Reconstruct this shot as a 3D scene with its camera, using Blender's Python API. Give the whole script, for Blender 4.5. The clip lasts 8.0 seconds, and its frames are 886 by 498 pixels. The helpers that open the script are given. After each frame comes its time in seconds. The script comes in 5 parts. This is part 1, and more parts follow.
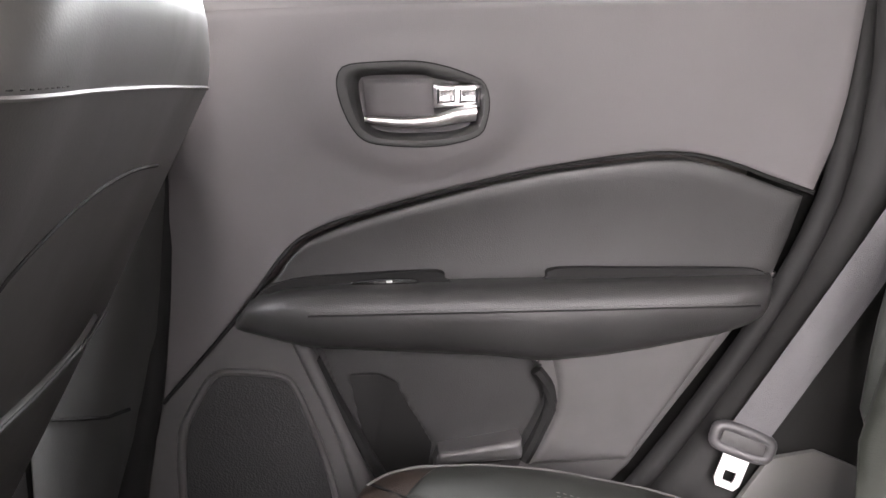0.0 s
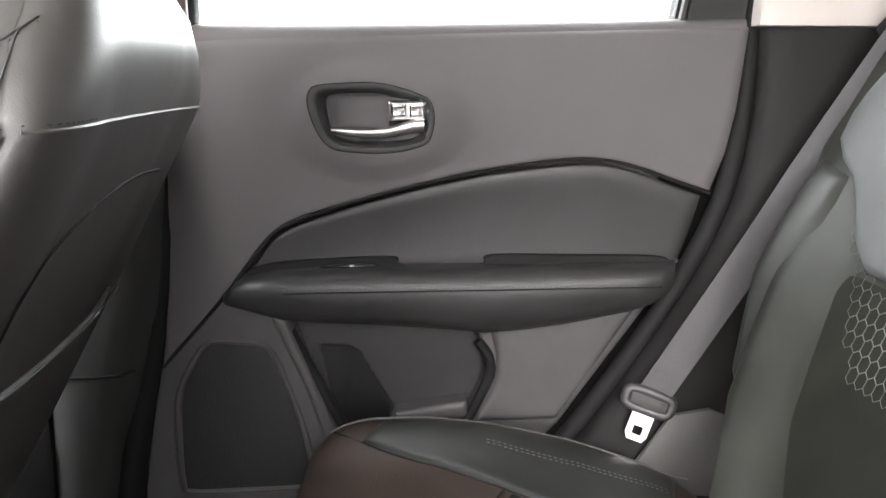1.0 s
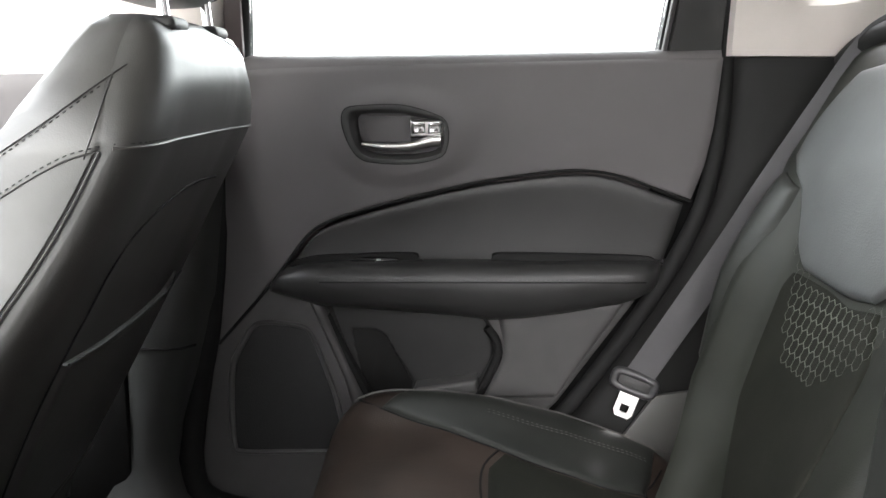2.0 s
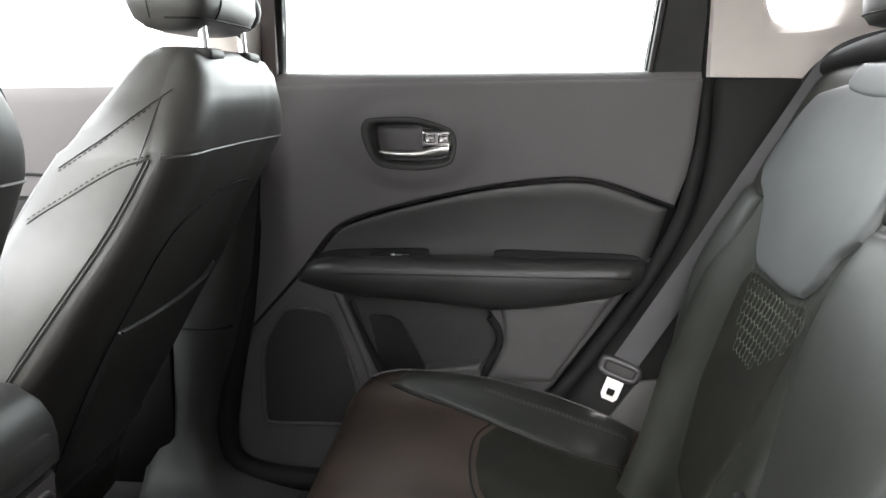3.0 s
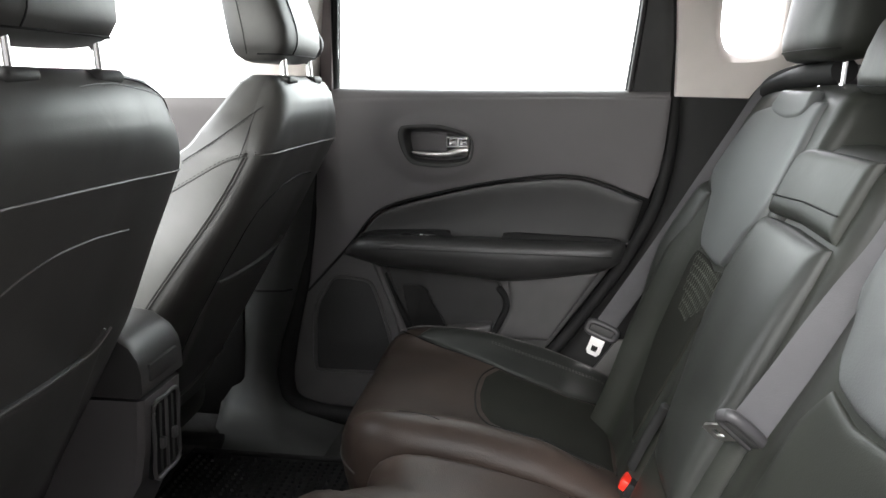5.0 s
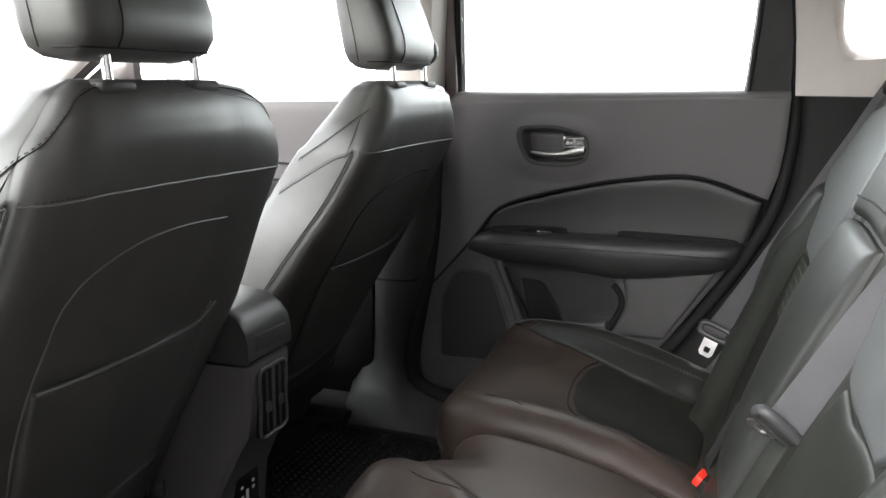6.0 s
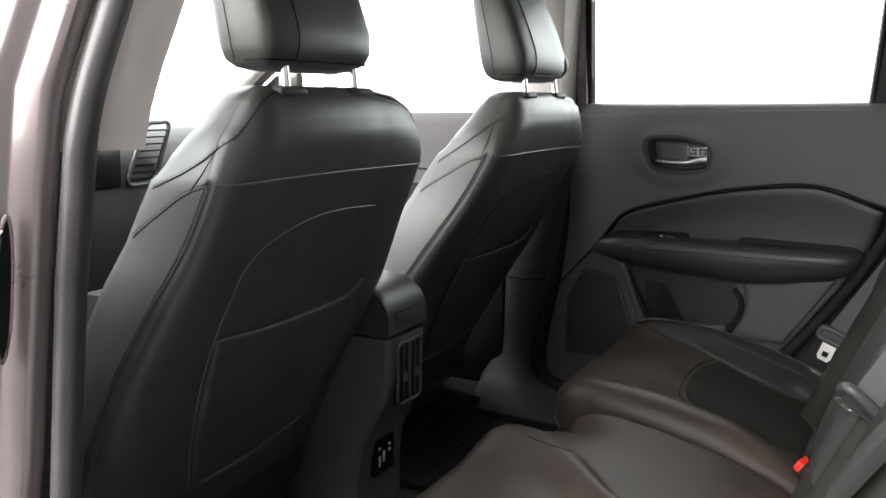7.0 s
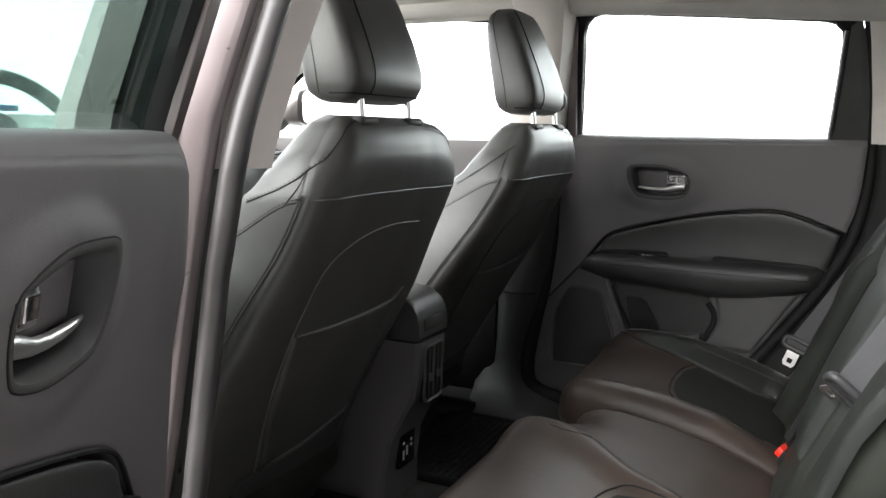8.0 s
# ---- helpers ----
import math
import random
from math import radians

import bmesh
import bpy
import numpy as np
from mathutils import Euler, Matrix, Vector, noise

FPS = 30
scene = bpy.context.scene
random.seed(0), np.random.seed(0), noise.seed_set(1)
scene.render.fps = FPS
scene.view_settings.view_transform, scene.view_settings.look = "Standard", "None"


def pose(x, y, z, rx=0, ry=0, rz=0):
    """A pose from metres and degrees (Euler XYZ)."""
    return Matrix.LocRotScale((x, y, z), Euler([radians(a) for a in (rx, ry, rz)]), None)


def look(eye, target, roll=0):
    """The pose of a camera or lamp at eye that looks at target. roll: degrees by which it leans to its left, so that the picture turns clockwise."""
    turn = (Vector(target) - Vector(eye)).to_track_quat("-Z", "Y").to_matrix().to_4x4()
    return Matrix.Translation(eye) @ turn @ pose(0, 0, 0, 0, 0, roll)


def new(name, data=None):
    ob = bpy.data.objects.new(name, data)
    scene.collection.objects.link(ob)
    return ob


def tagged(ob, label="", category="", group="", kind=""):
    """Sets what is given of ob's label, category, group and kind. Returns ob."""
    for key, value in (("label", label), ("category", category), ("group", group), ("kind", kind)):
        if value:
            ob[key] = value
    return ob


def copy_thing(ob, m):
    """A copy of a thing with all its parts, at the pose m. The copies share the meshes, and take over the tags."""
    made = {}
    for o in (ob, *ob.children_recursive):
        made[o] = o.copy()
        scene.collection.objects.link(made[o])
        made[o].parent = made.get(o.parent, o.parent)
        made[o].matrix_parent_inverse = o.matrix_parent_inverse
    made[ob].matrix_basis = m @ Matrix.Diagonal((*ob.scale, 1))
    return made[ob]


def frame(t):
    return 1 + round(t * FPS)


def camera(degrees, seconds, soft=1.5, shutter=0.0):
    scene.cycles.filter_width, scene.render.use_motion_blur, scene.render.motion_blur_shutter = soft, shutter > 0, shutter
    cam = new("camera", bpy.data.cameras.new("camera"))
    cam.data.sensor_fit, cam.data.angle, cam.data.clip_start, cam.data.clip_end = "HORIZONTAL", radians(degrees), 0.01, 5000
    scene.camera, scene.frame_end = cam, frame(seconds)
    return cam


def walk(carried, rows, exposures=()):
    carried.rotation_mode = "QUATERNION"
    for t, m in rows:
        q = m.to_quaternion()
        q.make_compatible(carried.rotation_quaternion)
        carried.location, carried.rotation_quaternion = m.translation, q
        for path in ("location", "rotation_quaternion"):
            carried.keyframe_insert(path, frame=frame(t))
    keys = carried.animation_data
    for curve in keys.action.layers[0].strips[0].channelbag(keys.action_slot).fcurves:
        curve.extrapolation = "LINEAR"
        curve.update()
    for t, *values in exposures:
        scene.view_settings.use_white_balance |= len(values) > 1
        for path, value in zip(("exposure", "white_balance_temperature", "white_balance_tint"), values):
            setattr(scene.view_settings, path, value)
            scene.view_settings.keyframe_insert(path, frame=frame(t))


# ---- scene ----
cam = camera(53.9, 8.0)
EXPOSURES = [(0.0, 4.92, 6700, 20), (0.5, 4.91, 6700, 20), (1.0, 4.46, 6600, 15), (2.0, 3.71, 6500, 12), (4.0, 3.49, 6500, 11), (5.5, 3.21, 6500, 11), (6.0, 3.32, 6500, 11), (6.5, 3.09, 6500, 10), (8.0, 2.95, 6500, 10)]
SKY, SUN, LEFT_OPEN = 0.1, 0.79, 66.0
CLOUD = (13.0, 13.0, 13.3)
PATH = [
    (0, (0.149, -0.212, 1.04), (0.28, 1.746, 0.655), -0.1),
    (0.5, (0.171, -0.319, 1.051), (0.298, 1.638, 0.662), -0.0),
    (1, (0.203, -0.415, 1.068), (0.329, 1.542, 0.677), 0.1),
    (1.5, (0.24, -0.516, 1.08), (0.317, 1.447, 0.702), 0.1),
    (2, (0.273, -0.618, 1.09), (0.253, 1.347, 0.718), 0.2),
    (3.5, (0.378, -0.896, 1.127), (0.228, 1.064, 0.758), 0.9),
    (4, (0.383, -1.027, 1.134), (0.231, 0.933, 0.77), 1.1),
    (5.3, (0.466, -1.197, 1.157), (0.174, 0.744, 0.774), 1.6),
    (5.5, (0.509, -1.204, 1.159), (0.114, 0.719, 0.776), 1.3),
    (6, (0.615, -1.234, 1.161), (-0.032, 0.62, 0.779), 0.5),
    (6.5, (0.683, -1.296, 1.145), (-0.153, 0.483, 0.779), 0.5),
    (7, (0.71, -1.39, 1.144), (-0.233, 0.34, 0.802), 0.6),
    (7.5, (0.663, -1.534, 1.145), (-0.249, 0.217, 0.826), 1.2),
    (8, (0.639, -1.647, 1.147), (-0.178, 0.157, 0.866), 1.8),
]
walk(cam, [(t, look(eye, target, roll)) for t, eye, target, roll in PATH], EXPOSURES)

# ---- light ----
world = bpy.data.worlds.new("world")
scene.world = world
world.use_nodes = True
wn = world.node_tree
sky = wn.nodes.new("ShaderNodeTexSky")
sky.sky_type = "NISHITA"
sky.sun_disc = False
sky.sun_elevation = radians(29)
sky.sun_rotation = radians(203)
sky.air_density, sky.dust_density, sky.ozone_density = 1.0, 2.0, 1.0
wn.nodes["Background"].inputs[1].default_value = SKY
haze = wn.nodes.new("ShaderNodeMix")
haze.data_type = "RGBA"
haze.inputs["Factor"].default_value = 0.85
haze.inputs["B"].default_value = (*CLOUD, 1)
wn.links.new(sky.outputs[0], haze.inputs["A"])
wn.links.new(haze.outputs["Result"], wn.nodes["Background"].inputs[0])

sun = new("sun", bpy.data.lights.new("sun", "SUN"))
sun.data.energy, sun.data.angle, sun.data.color = SUN, radians(60), (1.0, 0.98, 0.97)
sun.matrix_world = look((-3.8, -9, 5.5), (0, 0, 1))


# ---- materials ----
def material(name, color, rough=0.5, metal=0.0, vary=0.25, scale=14.0, grain=600.0, bump=0.15, coat=0.0, spec=0.5, cells=False, wrinkle=0.0):
    m = bpy.data.materials.new(name)
    m.use_nodes = True
    nt = m.node_tree
    b = nt.nodes["Principled BSDF"]
    tc = nt.nodes.new("ShaderNodeTexCoord")
    big = nt.nodes.new("ShaderNodeTexNoise")
    big.inputs["Scale"].default_value, big.inputs["Detail"].default_value = scale, 6.0
    nt.links.new(tc.outputs["Object"], big.inputs["Vector"])
    ramp = nt.nodes.new("ShaderNodeValToRGB")
    ramp.color_ramp.elements[0].position, ramp.color_ramp.elements[1].position = 0.3, 0.7
    ramp.color_ramp.elements[0].color = (*[c * (1 - vary) for c in color], 1)
    ramp.color_ramp.elements[1].color = (*[min(1, c * (1 + vary)) for c in color], 1)
    nt.links.new(big.outputs["Fac"], ramp.inputs["Fac"])
    nt.links.new(ramp.outputs["Color"], b.inputs["Base Color"])
    wear = nt.nodes.new("ShaderNodeMapRange")
    wear.inputs["To Min"].default_value, wear.inputs["To Max"].default_value = max(0.03, rough - 0.08), min(1, rough + 0.08)
    nt.links.new(big.outputs["Fac"], wear.inputs["Value"])
    nt.links.new(wear.outputs["Result"], b.inputs["Roughness"])
    b.inputs["Metallic"].default_value = metal
    b.inputs["Specular IOR Level"].default_value = spec
    b.inputs["Coat Weight"].default_value = coat
    b.inputs["Coat Roughness"].default_value = 0.08
    if bump:
        if cells:
            fine = nt.nodes.new("ShaderNodeTexVoronoi")
            out = fine.outputs["Distance"]
        else:
            fine = nt.nodes.new("ShaderNodeTexNoise")
            out = fine.outputs["Fac"]
        fine.inputs["Scale"].default_value = grain
        nt.links.new(tc.outputs["Object"], fine.inputs["Vector"])
        mid = nt.nodes.new("ShaderNodeTexNoise")
        mid.inputs["Scale"].default_value, mid.inputs["Detail"].default_value = grain / 12, 3.0
        nt.links.new(tc.outputs["Object"], mid.inputs["Vector"])
        add = nt.nodes.new("ShaderNodeMath")
        add.operation = "ADD"
        nt.links.new(out, add.inputs[0])
        nt.links.new(mid.outputs["Fac"], add.inputs[1])
        bn = nt.nodes.new("ShaderNodeBump")
        bn.inputs["Strength"].default_value, bn.inputs["Distance"].default_value = bump, 0.0012
        nt.links.new(add.outputs[0], bn.inputs["Height"])
        nt.links.new(bn.outputs["Normal"], b.inputs["Normal"])
        if wrinkle:
            crease = nt.nodes.new("ShaderNodeTexNoise")
            crease.inputs["Scale"].default_value, crease.inputs["Detail"].default_value, crease.inputs["Distortion"].default_value = 13.0, 2.0, 0.6
            soft = nt.nodes.new("ShaderNodeBump")
            soft.inputs["Strength"].default_value, soft.inputs["Distance"].default_value = wrinkle, 0.006
            nt.links.new(tc.outputs["Object"], crease.inputs["Vector"])
            nt.links.new(crease.outputs["Fac"], soft.inputs["Height"])
            nt.links.new(soft.outputs["Normal"], bn.inputs["Normal"])
    return m


# black cushion leather, its base colour browned for warm light reflected on the nose
LEATHER_C = material("warm_lit_black_leather", (0.037, 0.0265, 0.0215), 0.45, vary=0.25, grain=520, bump=0.2, cells=True, spec=0.25, wrinkle=0.10)
LEATHER = material("black_leather", (0.019, 0.0205, 0.0165), 0.47, vary=0.2, grain=520, bump=0.09, cells=True, spec=0.32, wrinkle=0.10)
LEATHER_B = material("back_leather", (0.056, 0.055, 0.052), 0.44, vary=0.2, grain=620, bump=0.06, cells=True, spec=0.66, wrinkle=0.12)
LID = material("dark_grey_padding", (0.045, 0.044, 0.043), 0.45, vary=0.15, grain=600, bump=0.12, cells=True, spec=0.7)
LEATHER_A = material("polished_black_leather", (0.022, 0.0235, 0.021), 0.42, vary=0.2, grain=520, bump=0.08, cells=True, spec=0.34, wrinkle=0.12)
# leather with daylight sheen put into a lighter base colour
SHEEN = material("sheen_lit_leather", (0.085, 0.09, 0.09), 0.52, vary=0.15, grain=420, bump=0.15, cells=True)
CLOTH = material("dark_mesh_fabric", (0.014, 0.0145, 0.0115), 0.75, vary=0.3, grain=900, bump=0.3, spec=0.12)
THREAD = material("grey_thread", (0.11, 0.105, 0.10), 0.5, grain=1500, bump=0.2)
HEXLINE = material("grey_fabric_lines", (0.085, 0.092, 0.075), 0.6, vary=0.5, scale=9, grain=900)
HARD = material("grained_grey_plastic", (0.096, 0.090, 0.0915), 0.56, vary=0.08, scale=5, grain=900, bump=0.22)
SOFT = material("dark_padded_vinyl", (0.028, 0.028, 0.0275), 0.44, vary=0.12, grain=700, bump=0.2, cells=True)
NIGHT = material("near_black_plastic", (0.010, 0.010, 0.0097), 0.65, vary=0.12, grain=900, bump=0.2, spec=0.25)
LIGHTGREY = material("light_grey_plastic", (0.11, 0.11, 0.105), 0.5, vary=0.08, grain=900, bump=0.15)
DARK = material("dark_grained_plastic", (0.048, 0.048, 0.047), 0.58, vary=0.12, grain=900, bump=0.2, spec=0.35)
PILLAR = material("satin_grained_plastic", (0.045, 0.0465, 0.0445), 0.50, vary=0.12, grain=900, bump=0.2, spec=0.4)
GREY = material("charcoal_plastic", (0.074, 0.072, 0.0715), 0.46, vary=0.12, grain=900, bump=0.2)
BLACK = material("black_rubber", (0.012, 0.012, 0.012), 0.7, grain=500, bump=0.15, spec=0.2)
SEAL = material("dark_grey_rubber", (0.045, 0.042, 0.042), 0.42, grain=500, bump=0.1)
PIPE = material("dark_piping", (0.045, 0.045, 0.044), 0.35, grain=900, bump=0.1)
GLOSS = material("gloss_black_plastic", (0.010, 0.010, 0.010), 0.18, grain=300, bump=0.02)
BEIGE = material("light_grey_beige_trim", (0.67, 0.62, 0.58), 0.65, vary=0.04, grain=900, bump=0.15)
LINER = material("woven_grey_headliner", (0.55, 0.53, 0.49), 0.9, vary=0.06, grain=1200, bump=0.4)
CHROME = material("chrome", (0.90, 0.90, 0.90), 0.15, 1.0, vary=0.03, bump=0)
SATIN = material("satin_silver", (0.82, 0.81, 0.80), 0.34, 1.0, vary=0.05, bump=0)
PAINT = material("brown_grey_car_paint", (0.195, 0.164, 0.161), 0.30, 0.5, vary=0.06, grain=1600, bump=0.02, coat=0.8)
GUIDE = material("grey_belt_plastic", (0.05, 0.049, 0.051), 0.42, vary=0.08, grain=900, bump=0.1)
WEB = material("grey_belt_webbing", (0.068, 0.067, 0.071), 0.62, vary=0.1, grain=1000, bump=0.5)
CARPET = material("black_carpet", (0.028, 0.028, 0.027), 0.95, vary=0.4, grain=500, bump=0.8)
MAT = material("black_rubber_mat", (0.010, 0.010, 0.010), 0.6, vary=0.3, grain=400, bump=0.3, spec=0.25)
MESH = material("fine_speaker_mesh", (0.018, 0.0182, 0.0185), 0.5, vary=0.1, grain=420, bump=0.5, cells=True)
MIRROR = material("mirror_silver", (0.9, 0.9, 0.9), 0.03, 1.0, vary=0.0, bump=0)
RED = material("red_plastic", (0.75, 0.03, 0.015), 0.4, vary=0.08, bump=0.03)
WHITE = material("white_marking", (0.7, 0.7, 0.7), 0.5, bump=0)
CONCRETE = material("worn_asphalt", (0.155, 0.153, 0.150), 0.8, vary=0.15, scale=1.5, grain=60, bump=0.3)
WALL = material("grey_render", (0.085, 0.083, 0.082), 0.85, vary=0.1, scale=2, grain=80, bump=0.3)
BLUE = material("blue_film", (0.05, 0.35, 0.85), 0.4, bump=0)


def glass(name, tint, gloss=0.10):
    m = bpy.data.materials.new(name)
    m.use_nodes = True
    nt = m.node_tree
    nt.nodes.remove(nt.nodes["Principled BSDF"])
    out = nt.nodes["Material Output"]
    tr, gl, mix = nt.nodes.new("ShaderNodeBsdfTransparent"), nt.nodes.new("ShaderNodeBsdfGlossy"), nt.nodes.new("ShaderNodeMixShader")
    fr = nt.nodes.new("ShaderNodeLayerWeight")
    power, scale = nt.nodes.new("ShaderNodeMath"), nt.nodes.new("ShaderNodeMath")
    power.operation, scale.operation = "POWER", "MULTIPLY_ADD"
    power.inputs[1].default_value, scale.inputs[1].default_value, scale.inputs[2].default_value = 5.0, 0.8, 0.03
    nt.links.new(fr.outputs["Facing"], power.inputs[0])
    nt.links.new(power.outputs[0], scale.inputs[0])
    tr.inputs["Color"].default_value = (*tint, 1)
    gl.inputs["Roughness"].default_value = 0.02
    nt.links.new(scale.outputs[0], mix.inputs[0])
    nt.links.new(tr.outputs[0], mix.inputs[1])
    nt.links.new(gl.outputs[0], mix.inputs[2])
    nt.links.new(mix.outputs[0], out.inputs["Surface"])
    return m


GLASS = glass("clear_glass", (0.93, 0.96, 0.94))
LABEL = glass("faint_glass_marking", (0.80, 0.81, 0.81))
TINT = glass("green_tinted_glass", (0.42, 0.52, 0.49))


# ---- mesh tools ----
def link(name, bm, mat, parent=None, label="", smooth=True):
    bmesh.ops.recalc_face_normals(bm, faces=bm.faces)
    me = bpy.data.meshes.new(name)
    bm.to_mesh(me)
    bm.free()
    if smooth:
        for p in me.polygons:
            p.use_smooth = True
        me.set_sharp_from_angle(angle=radians(42))
    me.materials.append(mat)
    ob = new(name, me)
    if parent:
        ob.parent = parent
    return tagged(ob, label) if label else ob


def part(name, bm, mat, parent, label=""):
    return link(name, bm, mat, parent, label)


def thing(name, label, category, group="", kind=""):
    return tagged(new(name), label, category, group, kind)


def grid_bm(rows, close_u=False, bm=None):
    """Quads over rows of points."""
    bm = bm or bmesh.new()
    vs = [[bm.verts.new(p) for p in r] for r in rows]
    for a, b in zip(vs, vs[1:]):
        n = len(a)
        for i in range(n if close_u else n - 1):
            j = (i + 1) % n
            bm.faces.new((a[i], a[j], b[j], b[i]))
    return bm, vs


def loft(rings, caps=True, bm=None):
    bm, vs = grid_bm(rings, True, bm)
    if caps:
        bm.faces.new(vs[0][::-1])
        bm.faces.new(vs[-1])
    return bm


def resample(line, n, spacing=None):
    pts = [Vector(p) for p in line]
    acc = [0.0]
    for a, b in zip(pts, pts[1:]):
        acc.append(acc[-1] + (b - a).length)
    out = []
    for k in range(n):
        f = spacing[k] if spacing else k / (n - 1)
        s = f * acc[-1]
        i = max(0, min(len(pts) - 2, int(np.searchsorted(acc, s)) - 1))
        w = 0 if acc[i + 1] == acc[i] else (s - acc[i]) / (acc[i + 1] - acc[i])
        out.append(pts[i].lerp(pts[i + 1], min(1, max(0, w))))
    return out


def curve(line, n=40, closed=False):
    """Catmull-Rom through the points."""
    pts = [Vector(p) for p in line]
    m = len(pts)
    out = []
    segs = m if closed else m - 1
    per = max(2, n // segs)
    for i in range(segs):
        if closed:
            p0, p1, p2, p3 = (pts[(i + k) % m] for k in (-1, 0, 1, 2))
        else:
            p0, p1, p2, p3 = pts[max(0, i - 1)], pts[i], pts[i + 1], pts[min(m - 1, i + 2)]
        for k in range(per):
            t = k / per
            out.append(0.5 * (2 * p1 + (p2 - p0) * t + (2 * p0 - 5 * p1 + 4 * p2 - p3) * t * t + (3 * p1 - p0 - 3 * p2 + p3) * t ** 3))
    if not closed:
        out.append(pts[-1].copy())
    return out


def tube(path, r, sides=8, closed=False, bm=None, flat=1.0):
    pts = [Vector(p) for p in path]
    n = len(pts)
    rings = []
    up = Vector((0.13, 0.21, 0.97))
    for i, p in enumerate(pts):
        a, b = (pts[i - 1], pts[(i + 1) % n]) if closed else (pts[max(0, i - 1)], pts[min(n - 1, i + 1)])
        d = (b - a).normalized()
        s = d.cross(up)
        if s.length < 1e-3:
            s = d.cross(Vector((1, 0, 0)))
        s.normalize()
        u = s.cross(d)
        rr = r[i] if isinstance(r, (list, tuple)) else r
        rings.append([p + s * math.cos(k * math.tau / sides) * rr + u * math.sin(k * math.tau / sides) * rr * flat for k in range(sides)])
    if closed:
        rings.append(rings[0])
        bm, _ = grid_bm(rings, True, bm)
        return bm
    return loft(rings, True, bm)


EASE = [0, .006, .014, .025, .04, .06, .09, .13, .18, .24, .31, .4, .5, .6, .69, .76, .82, .87, .91, .94, .96, .975, .986, .994, 1]


def patch(bottom, top, left, right, place, proud=0.004, edge=0.008, skirt=0.012, bulge=0.0, nu=None, nv=None, extra=None):
    """A padded panel between four border lines in two coordinates; place(a, b, h) gives its place at the height h over the support."""
    su = EASE if nu is None else [i / (nu - 1) for i in range(nu)]
    sv = EASE if nv is None else [i / (nv - 1) for i in range(nv)]
    B, T = resample(bottom, len(su), su), resample(top, len(su), su)
    L, R = resample(left, len(sv), sv), resample(right, len(sv), sv)
    flat = []
    for j, v in enumerate(sv):
        row = []
        for i, u in enumerate(su):
            c = (1 - v) * B[i] + v * T[i] + (1 - u) * L[j] + u * R[j]
            c = c - ((1 - u) * (1 - v) * B[0] + u * (1 - v) * B[-1] + (1 - u) * v * T[0] + u * v * T[-1])
            row.append(c)
        flat.append(row)
    W = sum((flat[len(sv) // 2][i + 1] - flat[len(sv) // 2][i]).length for i in range(len(su) - 1))
    H = sum((flat[j + 1][len(su) // 2] - flat[j][len(su) // 2]).length for j in range(len(sv) - 1))
    rows = []
    for j, v in enumerate(sv):
        row = []
        for i, u in enumerate(su):
            e = min(u * W, (1 - u) * W, v * H, (1 - v) * H) / edge
            k = 1 if e >= 1 else math.sqrt(max(0, 1 - (1 - e) ** 2))
            h = proud * k + bulge * (16 * u * (1 - u) * v * (1 - v)) ** 0.6
            c = flat[j][i]
            if extra:
                h += extra(c[0], c[1], u, v)
            row.append(Vector(place(c[0], c[1], h)))
        rows.append(row)
    bm, vs = grid_bm(rows)
    ring = vs[0] + [r[-1] for r in vs[1:]] + vs[-1][-2::-1] + [r[0] for r in vs[-2:0:-1]]
    ringc = flat[0] + [r[-1] for r in flat[1:]] + flat[-1][-2::-1] + [r[0] for r in flat[-2:0:-1]]
    low = [bm.verts.new(place(c[0], c[1], -skirt)) for c in ringc]
    n = len(ring)
    for i in range(n):
        bm.faces.new((ring[i], ring[(i + 1) % n], low[(i + 1) % n], low[i]))
    return bm


def box(x0, x1, y0, y1, z0, z1, r=0.006, seg=2):
    bm = bmesh.new()
    bmesh.ops.create_cube(bm, size=1)
    for v in bm.verts:
        v.co = Vector((x0 + (v.co.x + .5) * (x1 - x0), y0 + (v.co.y + .5) * (y1 - y0), z0 + (v.co.z + .5) * (z1 - z0)))
    if r:
        bmesh.ops.bevel(bm, geom=bm.edges[:], offset=r, segments=seg, affect="EDGES", profile=0.5)
    return bm


def prism(outline, place, h0, h1, bevel=0.0):
    """A plate of an outline in two coordinates between two heights."""
    bm = bmesh.new()
    a = [bm.verts.new(place(p[0], p[1], h0)) for p in outline]
    b = [bm.verts.new(place(p[0], p[1], h1)) for p in outline]
    n = len(a)
    bm.faces.new(a)
    top = bm.faces.new(b)
    for i in range(n):
        bm.faces.new((a[i], a[(i + 1) % n], b[(i + 1) % n], b[i]))
    if bevel:
        bmesh.ops.bevel(bm, geom=list(top.edges), offset=bevel, segments=2, affect="EDGES", profile=0.5)
    return bm


def stitches(line, lift=(0, 0, 0), length=0.0045, gap=0.003, r=0.0007):
    """Short threads along a line in space."""
    pts = [Vector(p) + Vector(lift) for p in line]
    total = sum((b - a).length for a, b in zip(pts, pts[1:]))
    n = max(2, int(total / (length + gap)))
    even = resample(pts, 2 * n)
    bm = bmesh.new()
    for i in range(n):
        tube([even[2 * i], even[2 * i].lerp(even[2 * i + 1], 0.9)], r, 4, bm=bm)
    return bm


